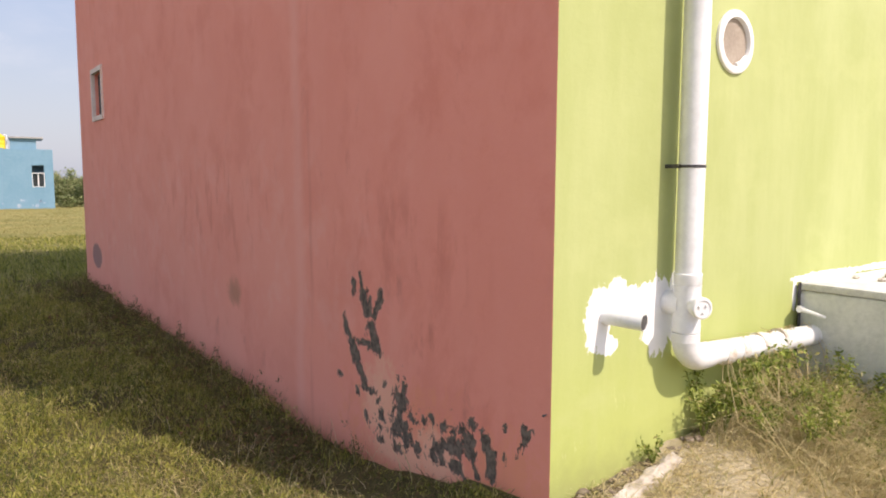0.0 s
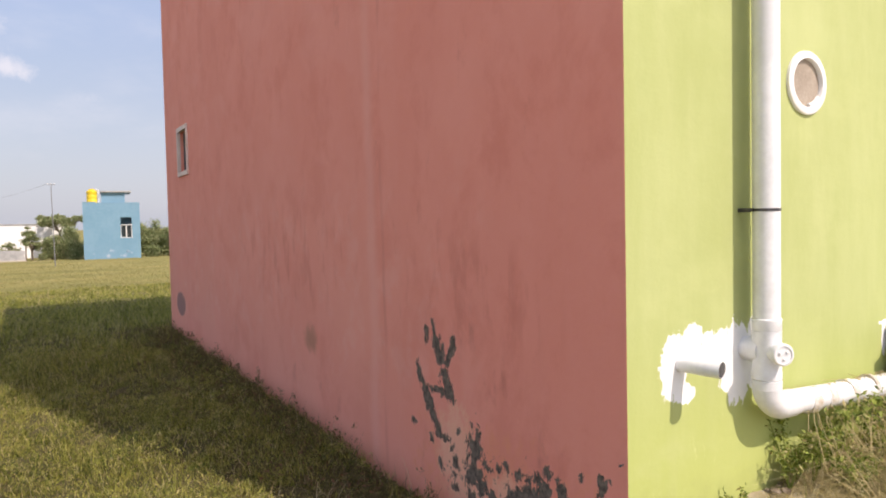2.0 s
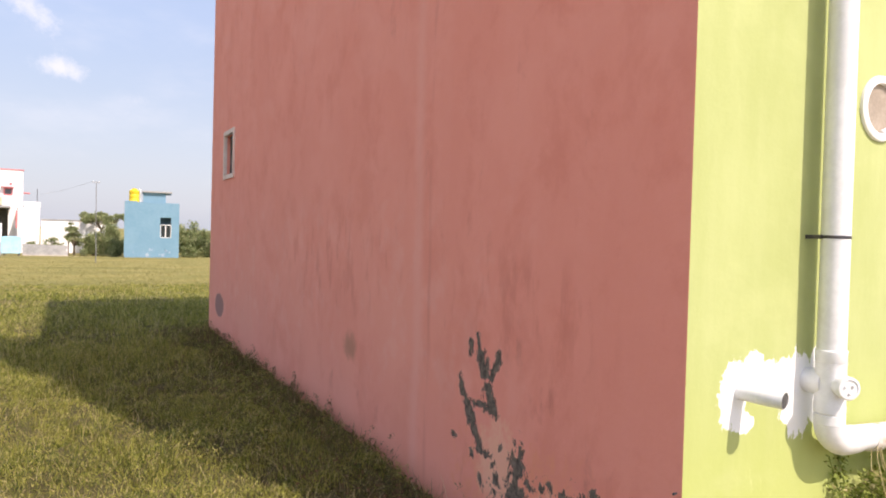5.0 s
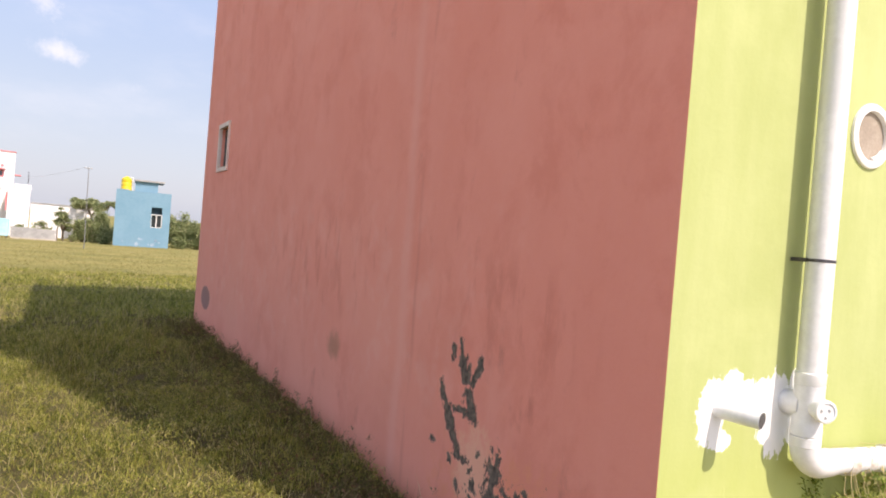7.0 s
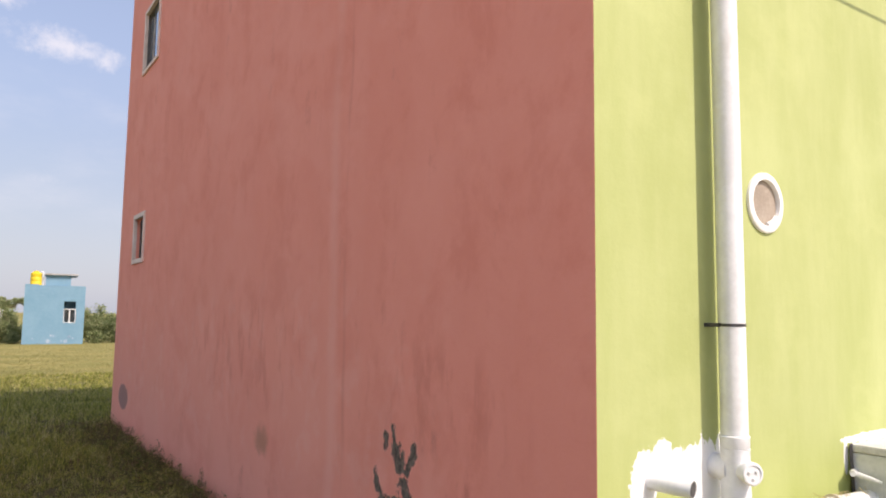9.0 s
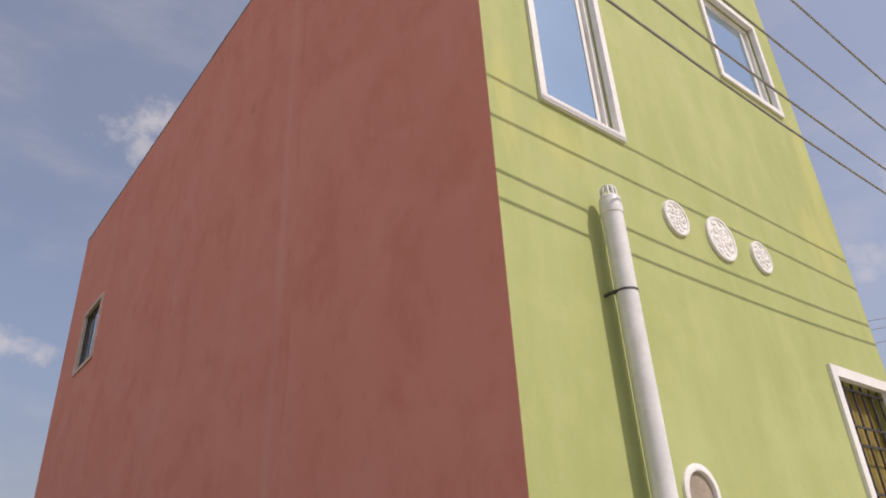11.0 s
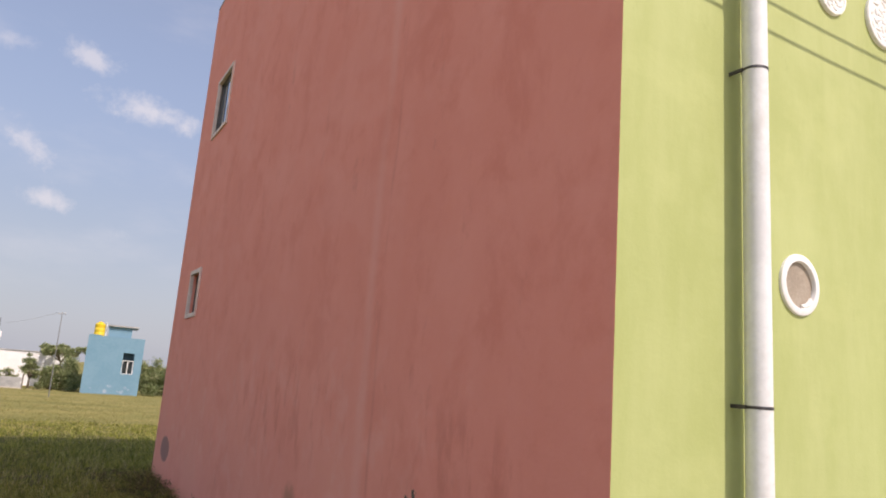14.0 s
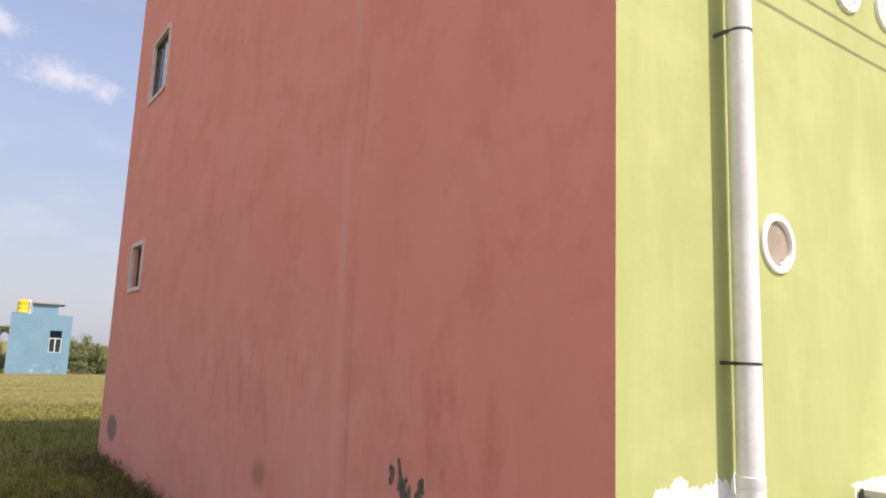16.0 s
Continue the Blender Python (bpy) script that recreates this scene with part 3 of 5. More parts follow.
def wall_mesh(put, u0, u1, z0, z1, thick, holes, round_holes=()):
    """A wall slab with openings that go through it. put(u, depth, z) gives the place of a wall point."""
    bm = bmesh.new()
    squares = [(cu - r * 1.6, cu + r * 1.6, cz - r * 1.6, cz + r * 1.6) for cu, cz, r in round_holes]
    us = sorted({u0, u1, *(v for h in (*holes, *squares) for v in h[:2])})
    zs = sorted({z0, z1, *(v for h in (*holes, *squares) for v in h[2:])})

    def quad(*pts):
        bm.faces.new([bm.verts.new(put(*p)) for p in pts])

    for a, b in zip(us, us[1:]):
        for c, d in zip(zs, zs[1:]):
            mid = ((a + b) / 2, (c + d) / 2)
            if any(h[0] < mid[0] < h[1] and h[2] < mid[1] < h[3] for h in (*holes, *squares)):
                continue
            quad((a, 0, c), (b, 0, c), (b, 0, d), (a, 0, d))
            quad((a, thick, d), (b, thick, d), (b, thick, c), (a, thick, c))
    for a, b, c, d in holes:
        quad((a, 0, c), (a, 0, d), (a, thick, d), (a, thick, c))
        quad((b, 0, d), (b, 0, c), (b, thick, c), (b, thick, d))
        quad((a, 0, d), (b, 0, d), (b, thick, d), (a, thick, d))
        quad((b, 0, c), (a, 0, c), (a, thick, c), (b, thick, c))
    for cu, cz, r in round_holes:
        ring = []
        for i in range(32):
            a = 2 * math.pi * i / 32
            s = 1.6 * r / max(abs(math.cos(a)), abs(math.sin(a)))
            ring.append(((cu + r * math.cos(a), cz + r * math.sin(a)), (cu + s * math.cos(a), cz + s * math.sin(a))))
        for (p, q), (p2, q2) in zip(ring, ring[1:] + ring[:1]):
            quad((p[0], 0, p[1]), (q[0], 0, q[1]), (q2[0], 0, q2[1]), (p2[0], 0, p2[1]))
            quad((p[0], thick, p[1]), (p2[0], thick, p2[1]), (q2[0], thick, q2[1]), (q[0], thick, q[1]))
            quad((p[0], 0, p[1]), (p2[0], 0, p2[1]), (p2[0], thick, p2[1]), (p[0], thick, p[1]))
    quad((u0, 0, z0), (u0, 0, z1), (u0, thick, z1), (u0, thick, z0))
    quad((u1, 0, z1), (u1, 0, z0), (u1, thick, z0), (u1, thick, z1))
    quad((u0, 0, z1), (u1, 0, z1), (u1, thick, z1), (u0, thick, z1))
    quad((u1, 0, z0), (u0, 0, z0), (u0, thick, z0), (u1, thick, z0))
    bmesh.ops.remove_doubles(bm, verts=list(bm.verts), dist=0.0004)
    bmesh.ops.recalc_face_normals(bm, faces=list(bm.faces))
    return bm


def smoothstep(lo, hi, v):
    k = np.clip((v - lo) / (hi - lo), 0, 1)
    return k * k * (3 - 2 * k)


def ground_height(x, y):
    """The lie of the land: a bank of soil against the house, a field that falls away a little."""
    x, y = np.asarray(x, float), np.asarray(y, float)
    h = -0.26 * smoothstep(9.0, 24.0, y) - 0.16 * smoothstep(28.0, 50.0, y) - 0.18 * smoothstep(50.5, 54.0, y)
    # the bank along the lime wall, highest beyond the corner
    away = np.where(y < 0, -y, 0.0) + np.where(x < 0, -x, 0.0) * 0.9
    bank = (0.17 + 0.125 * smoothstep(-0.25, 0.06, x) + 0.10 * smoothstep(0.0, 1.15, x)) * np.exp(-(away / (0.75 + 0.40 * smoothstep(0.2, 1.0, x))) ** 2)
    along = np.where(y > 0, np.exp(-(y / 0.9) ** 2), 1.0)
    h = h + bank * along
    h = h - 0.02 * np.exp(-(np.minimum(np.abs(x), 9) / 0.5) ** 2) * smoothstep(1.0, 2.5, y) * (1 - smoothstep(7, 10, y))
    h = h + 0.022 * np.sin(x * 2.1 + 0.7 * y) * np.cos(y * 1.7 - 0.4 * x) * (1 - smoothstep(25, 40, y)) * smoothstep(0.3, 1.2, np.hypot(x, y))
    return h


# ---- ground ----
def ground_sheet():
    def axis(lo, hi, fine_lo, fine_hi, step):
        fine = np.arange(fine_lo, fine_hi + 1e-6, step)
        out_a = fine_lo - np.geomspace(step, fine_lo - lo, 40)[::-1]
        out_b = fine_hi + np.geomspace(step, hi - fine_hi, 40)
        return np.concatenate([out_a, fine, out_b])
    xs = axis(-1500, 1500, -7.0, 5.0, 0.14)
    ys = axis(-1500, 2500, -4.0, 26.0, 0.16)
    gx, gy = np.meshgrid(xs, ys)
    gz = ground_height(gx, gy)
    rough = np.random.default_rng(5).normal(0, 0.012, gz.shape) * (np.hypot(gx, gy - 8) < 22)
    v = np.stack([gx, gy, gz + rough], -1).reshape(-1, 3)
    nx, ny = len(xs), len(ys)
    i = (np.arange(ny - 1)[:, None] * nx + np.arange(nx - 1)[None]).ravel()
    f = np.stack([i, i + 1, i + nx + 1, i + nx], -1)
    me = bpy.data.meshes.new("ground")
    me.from_pydata(v.tolist(), [], f.tolist())
    me.materials.append(SOIL)
    me.polygons.foreach_set("use_smooth", [True] * len(me.polygons))
    return tagged(new("ground", me), "grassy field with bare dry earth beside the house", "ground", kind="structure")


ground = ground_sheet()


def blades(name, mat, px, py, height, width, lean, seed, label, category, segs=2, base=None):
    """Many bent blades in one mesh: each tapers from its root to a point."""
    g = np.random.default_rng(seed)
    n = len(px)
    ang = g.uniform(0, 2 * np.pi, n)
    dirx, diry = np.cos(ang), np.sin(ang)
    turn = g.uniform(0, 2 * np.pi, n)
    sx, sy = np.cos(turn), np.sin(turn)
    pz = (ground_height(px, py) if base is None else base) - 0.01
    rows = []
    for k in range(segs + 1):
        t = k / segs
        cx = px + dirx * lean * height * t ** 1.7
        cy = py + diry * lean * height * t ** 1.7
        cz = pz + height * t * (1 - 0.25 * lean * t)
        w = width * (1 - t) ** 0.7
        if k < segs:
            rows.append(np.stack([cx - sx * w, cy - sy * w, cz], -1))
            rows.append(np.stack([cx + sx * w, cy + sy * w, cz], -1))
        else:
            rows.append(np.stack([cx, cy, cz], -1))
    per = 2 * segs + 1
    v = np.stack(rows, 1).reshape(-1, 3)
    o = np.arange(n) * per
    tris = []
    for k in range(segs - 1):
        a, b, c, d = o + 2 * k, o + 2 * k + 1, o + 2 * k + 3, o + 2 * k + 2
        tris += [np.stack([a, b, c], -1), np.stack([a, c, d], -1)]
    tris.append(np.stack([o + per - 3, o + per - 2, o + per - 1], -1))
    f = np.concatenate(tris)
    me = bpy.data.meshes.new(name)
    me.vertices.add(len(v))
    me.vertices.foreach_set("co", v.ravel())
    me.loops.add(len(f) * 3)
    me.loops.foreach_set("vertex_index", f.ravel().astype(np.int32))
    me.polygons.add(len(f))
    me.polygons.foreach_set("loop_start", np.arange(len(f), dtype=np.int32) * 3)
    me.update(calc_edges=True)
    me.materials.append(mat)
    return tagged(new(name, me), label, category, kind="stuff")


def wander(x, y, step, seed):
    """Smooth random hills between 0 and 1, about a step across."""
    cells = np.random.default_rng(seed).uniform(0, 1, (64, 64))
    u, v = x / step + 500, y / step + 500
    i, j = np.floor(u).astype(int), np.floor(v).astype(int)
    a, b = smoothstep(0, 1, u - i), smoothstep(0, 1, v - j)
    low = cells[i % 64, j % 64] * (1 - a) + cells[(i + 1) % 64, j % 64] * a
    top = cells[i % 64, (j + 1) % 64] * (1 - a) + cells[(i + 1) % 64, (j + 1) % 64] * a
    return np.clip(0.5 + ((low * (1 - b) + top * b) - 0.5) * 1.5, 0, 1)


def scatter(g, n, x0, x1, y0, y1):
    return g.uniform(x0, x1, n), g.uniform(y0, y1, n)


def grass():
    g = np.random.default_rng(11)
    xs, ys, hs, ws, ls = [], [], [], [], []
    # tufts: number, stretch of ground, blades in each, height, half width of a blade, radius
    for n, x0, x1, y0, y1, per, h, w, r in ((3800, -5.2, -0.02, -0.2, 6.0, 24, 0.080, 0.0020, 0.050), (3600, -7.5, 0.8, 6.0, 14.0, 24, 0.105, 0.0042, 0.09), (2600, -9.0, 3.0, 14.0, 22.0, 18, 0.09, 0.006, 0.12), (330, -4.6, -0.4, 0.6, 8.0, 26, 0.19, 0.0019, 0.055)):
        cx, cy = scatter(g, n, x0, x1, y0, y1)
        patch = wander(cx, cy, 0.34, 3) * 0.6 + wander(cx, cy, 0.9, 4) * 0.4
        size = g.uniform(0.45, 1.25, n) ** 1.3 * (0.45 + 1.25 * patch)
        cx, cy, size = np.repeat(cx, per), np.repeat(cy, per), np.repeat(size, per)
        x = cx + g.normal(0, r, len(cx)) * size
        y = cy + g.normal(0, r, len(cx)) * size
        trod = (x > -0.75) & (y < 2.1)
        size = np.where(trod, size * 0.5, size)
        keep = ~((x > -0.03) & (y > -0.05) & (y < 9.5)) & ~(trod & (g.uniform(0, 1, len(x)) < 0.12))
        x, y, size = x[keep], y[keep], size[keep]
        xs.append(x), ys.append(y)
        hs.append(h * g.uniform(0.5, 1.35, len(x)) * size)
        ws.append(w * g.uniform(0.6, 1.5, len(x)))
        ls.append(g.uniform(0.12, 1.25, len(x)))
    x, y, h, w, l = map(np.concatenate, (xs, ys, hs, ws, ls))
    blades("grass", GRASS, x, y, h, w, l, 12, "tufted olive-green field grass with straw-coloured blades", "grass", 3)
    # short leafy shoots, heaped in tufts with hollows between them
    g = np.random.default_rng(13)
    n = 230000
    x, y = g.uniform(-5.0, -0.04, n), 8.5 * g.uniform(0, 1, n) ** 1.35 - 0.1
    hill = 0.65 * wander(x, y, 0.30, 8) + 0.35 * wander(x, y, 0.8, 9)
    keep = g.uniform(0, 1, n) < 0.12 + 1.3 * hill
    x, y, hill = x[keep], y[keep], hill[keep]
    hill = hill * np.where((x > -0.75) & (y < 2.1), 0.45, 1.0)
    n = len(x)
    root = ground_height(x, y) + (0.008 + 0.19 * hill ** 1.7) * g.uniform(0, 1, n) ** 0.6
    blades("grass", GRASS, x, y, g.uniform(0.014, 0.040, n), g.uniform(0.0016, 0.0034, n), g.uniform(0.2, 2.2, n), 16, "short leafy olive-green shoots of the field grass", "grass", 2, root)
    g = np.random.default_rng(14)
    n = 46000
    y = 19.0 + 38.0 * g.uniform(0, 1, n) ** 1.4
    x = g.uniform(-0.27, 0.2, n) * (y + 2) - 1.0
    keep = np.hypot((x + 7.0) / 2.9, (y - 53.4) / 1.8) > g.uniform(0.7, 1.1, n)
    x, y = x[keep], y[keep]
    n = len(x)
    blades("field_grass", FIELD, x, y, g.uniform(0.03, 0.08, n), g.uniform(0.006, 0.014, n), g.uniform(0.5, 2.0, n), 15, "short dry yellowish grass of the open field", "grass", 2)


grass()

# ---- the house ----
LENGTH, WIDTH, ROOF, FRONT_TOP, THICK = 9.45, 3.78, 7.41, 9.0, 0.23
# openings of the red wall: along it, height
RED_HOLES = [(7.835, 8.40, 2.295, 2.845), (7.55, 8.375, 4.895, 5.715)]
LIME_HOLES = [(0.41, 1.005, 4.080, 5.55), (2.59, 3.43, 5.35, 6.30), (2.88, 3.615, 1.45, 2.95)]
VENT = (1.088, 2.116, 0.108)

house = thing("house", (WIDTH / 2, LENGTH / 2, 0), "narrow two-storey house, one side brick-red, the front lime green", "house")
part("red_wall", wall_mesh(lambda u, d, z: Vector((d, u, z)), 0.0008, LENGTH, -0.3, ROOF, THICK, RED_HOLES), RED, house, "faded brick-red plaster wall with peeling paint near the ground")
part("lime_wall", wall_mesh(lambda u, d, z: Vector((u, d, z)), 0.0008, WIDTH, -0.3, ROOF, THICK, LIME_HOLES, [VENT]), LIME, house, "sunlit lime-green plaster front wall")
part("side_wall", box((WIDTH - THICK, THICK + 0.002, -0.3), (WIDTH - 0.003, LENGTH - 0.003, ROOF)), LIME, house)
part("rear_wall", box((THICK + 0.002, LENGTH - THICK, -0.3), (WIDTH - THICK - 0.002, LENGTH - 0.003, ROOF)), LIME, house)
part("roof", box((THICK + 0.002, THICK + 0.002, 6.55), (WIDTH - THICK - 0.002, LENGTH - THICK - 0.002, 6.70)), ROOF_SLAB, house)
part("middle_floor", box((THICK + 0.002, THICK + 0.002, 3.30), (WIDTH - THICK - 0.002, LENGTH - THICK - 0.002, 3.44)), ROOM_SHADE, house)
part("stair_head", box((0.006, 0.006, ROOF + 0.002), (WIDTH - 0.006, 1.55, FRONT_TOP)), LIME, house, "raised block above the front of the roof")


def coping():
    bm = bmesh.new()
    g = random.Random(3)
    y = 1.56
    while y < LENGTH:
        y2 = min(LENGTH, y + g.uniform(0.5, 1.1))
        box((-0.006, y, ROOF), (THICK + 0.006, y2 - 0.003, ROOF + g.uniform(0.022, 0.035)), 0.006, bm)
        y = y2
    return bm


part("coping", coping(), ROOF_SLAB, house, "rough weathered cement edge")


def frame_mesh(put, u0, u1, z0, z1, w, d0, d1, bevel=0.004):
    """A rectangular frame of four mitred bars about an opening."""
    bm = bmesh.new()
    outer = [(u0, z0), (u1, z0), (u1, z1), (u0, z1)]
    inner = [(u0 + w, z0 + w), (u1 - w, z0 + w), (u1 - w, z1 - w), (u0 + w, z1 - w)]
    for i in range(4):
        j = (i + 1) % 4
        corners = [outer[i], outer[j], inner[j], inner[i]]
        a = [bm.verts.new(put(u, d0, z)) for u, z in corners]
        b = [bm.verts.new(put(u, d1, z)) for u, z in corners]
        bm.faces.new(a)
        bm.faces.new(b[::-1])
        for k in range(4):
            l = (k + 1) % 4
            bm.faces.new((a[k], b[k], b[l], a[l]))
    bmesh.ops.recalc_face_normals(bm, faces=list(bm.faces))
    return bm


def on_red(u, d, z):
    return Vector((d, u, z))


def on_lime(u, d, z):
    return Vector((u, d, z))


def bar(put, u0, u1, d0, d1, z0, z1):
    a, b = put(u0, d0, z0), put(u1, d1, z1)
    return box([min(p, q) for p, q in zip(a, b)], [max(p, q) for p, q in zip(a, b)], 0.003)


def sliding_window(number, put, hole, trim, glass, label, trim_mat):
    u0, u1, z0, z1 = hole
    base = put((u0 + u1) / 2, 0.0, z0)
    w = thing("window_%d" % number, base, label, "window", kind="structure")
    part("trim", frame_mesh(put, u0 - trim, u1 + trim, z0 - trim, z1 + trim, trim + 0.002, -0.022, 0.02), trim_mat, w)
    deep = {1: 0.025, 2: -0.015}.get(number, 0.0)
    bars = FRAME_DARK if number < 3 else FRAME_WHITE
    fw, sw = (0.012, 0.012) if number < 3 else (0.032, 0.028)
    part("window_frame", frame_mesh(put, u0 + 0.003, u1 - 0.003, z0 + 0.003, z1 - 0.003, fw, deep + 0.035, deep + 0.085), bars, w, "sliding frame")
    mid = u0 + (0.86 if number > 2 else 0.5) * (u1 - u0)
    for k, (a, b, d) in enumerate(((u0 + fw + 0.004, mid + 0.015, deep + 0.045), (mid - 0.015, u1 - fw - 0.004, deep + 0.062))):
        sash = part("sash", frame_mesh(put, a, b, z0 + fw + 0.004, z1 - fw - 0.004, sw, d, d + 0.014), bars, w)
        part("pane", bar(put, a + sw + 0.001, b - sw - 0.001, d + 0.005, d + 0.009, z0 + fw + sw + 0.005, z1 - fw - sw - 0.005), glass, sash)
    # a sheet close behind the panes, its grey imitating an unlit room
    part("shade_backing", bar(put, u0 + 0.005, u1 - 0.005, 0.20, 0.21, z0 + 0.005, z1 - 0.005), ROOM_SHADE, w, "grey sheet standing in for the dim room behind the glass")
    return w


sliding_window(1, on_red, RED_HOLES[0], 0.055, GLASS_DARK, "small narrow window with a dull cream surround", FRAME_DULL)
sliding_window(2, on_red, RED_HOLES[1], 0.045, GLASS_DARK, "upper sliding window with a dull cream surround", FRAME_DULL)
sliding_window(3, on_lime, LIME_HOLES[0], 0.045, GLASS, "tall white window with sky-blue reflecting glass", FRAME_WHITE)
sliding_window(4, on_lime, LIME_HOLES[1], 0.050, GLASS, "upper white window with blue reflecting glass", FRAME_WHITE)


def grill_window():
    u0, u1, z0, z1 = LIME_HOLES[2]
    w = thing("window_5", (u0, 0, z0), "window with dark iron bars before an ochre shutter and a white surround", "window", kind="structure")
    part("trim", frame_mesh(on_lime, u0 - 0.07, u1 + 0.07, z0 - 0.07, z1 + 0.07, 0.072, -0.024, 0.02), FRAME_WHITE, w)
    part("shutter", bar(on_lime, u0 + 0.004, u1 - 0.004, 0.105, 0.125, z0 + 0.004, z1 - 0.004), OCHRE, w, "ochre painted board")
    for k in range(6):
        u = u0 + 0.035 + k * (u1 - u0 - 0.07) / 5
        part("bar", tube([(u, 0.035, z0 + 0.001), (u, 0.035, z1 - 0.001)], 0.008, 8), IRON, w)
    for z in (z1 - 0.05, z1 - 0.30, z1 - 0.42, z1 - 0.72, z1 - 1.05, z1 - 1.17, z0 + 0.08):
        part("cross_bar", bar(on_lime, u0 + 0.002, u1 - 0.002, 0.020, 0.027, z - 0.008, z + 0.008), IRON, w)
    return w


grill_window()


# ---- fittings of the lime wall ----
def round_vent():
    cu, cz, r = VENT
    m = Matrix.Translation((cu, 0, cz)) @ pose(0, 0, 0, 90)
    v = thing("round_vent", (cu, 0, cz), "round vent hole with a thick white ring and dusty beige cover", "vent")
    ring = lathe([(0.104, -0.06), (0.104, 0.010), (0.107, 0.015), (0.130, 0.016), (0.137, 0.012), (0.139, 0.001)], m, 40, cap=False)
    part("ring", ring, FRAME_WHITE, v, "white painted ring", True)
    part("cover", lathe([(0.0, -0.012), (0.1035, -0.012), (0.1035, -0.004), (0.0, -0.004)], m, 40, cap=False), VENT_MESH, v, "beige dusty board")
    part("torn_edge", tube([(cu + 0.02, -0.0, cz - 0.098), (cu + 0.06, -0.004, cz - 0.084), (cu + 0.085, 0.0, cz - 0.055)], [0.012, 0.014, 0.008], 8), PLAQUE, v, "lump of white filler")
    return v


round_vent()


def plaque(cu, cz, r):
    m = Matrix.Translation((cu, 0, cz)) @ pose(0, 0, 0, 90)
    t = thing("wall_plaque", (cu, 0, cz), "round white moulded plaster plaque with floral relief", "plaque", "three plaques in a row")
    part("disc", lathe([(r, 0.0), (r, 0.014), (r * 0.97, 0.019), (r * 0.86, 0.020), (r * 0.82, 0.014), (0.001, 0.014)], m, 40), PLAQUE, t, smooth=True)
    for k in range(9):
        a = 2 * math.pi * k / 9
        for rr, s, turn in ((0.30, 0.165, 20), (0.50, 0.13, -50), (0.70, 0.14, 65)):
            b = a + rr * 1.1
            q = m @ Matrix.Translation((rr * r * math.cos(b), rr * r * math.sin(b), 0.013)) @ pose(0, 0, 0, 0, 0, math.degrees(b) + turn) @ Matrix.Diagonal((s * r * 1.4, s * r * 0.62, 0.007, 1))
            petal = bmesh.new()
            bmesh.ops.create_icosphere(petal, subdivisions=2, radius=1.0, matrix=q)
            part("petal", petal, PLAQUE, t, smooth=True)
    boss = bmesh.new()
    bmesh.ops.create_icosphere(boss, subdivisions=2, radius=1.0, matrix=m @ Matrix.Translation((0, 0, 0.013)) @ Matrix.Diagonal((0.15 * r, 0.15 * r, 0.008, 1)))
    part("boss", boss, PLAQUE, t, smooth=True)
    return t


plaque(1.405, 3.655, 0.115)
plaque(1.865, 3.655, 0.152)
plaque(2.325, 3.655, 0.115)

PIPE_X, PIPE_Y, PIPE_R = 0.684, -0.089, 0.0525


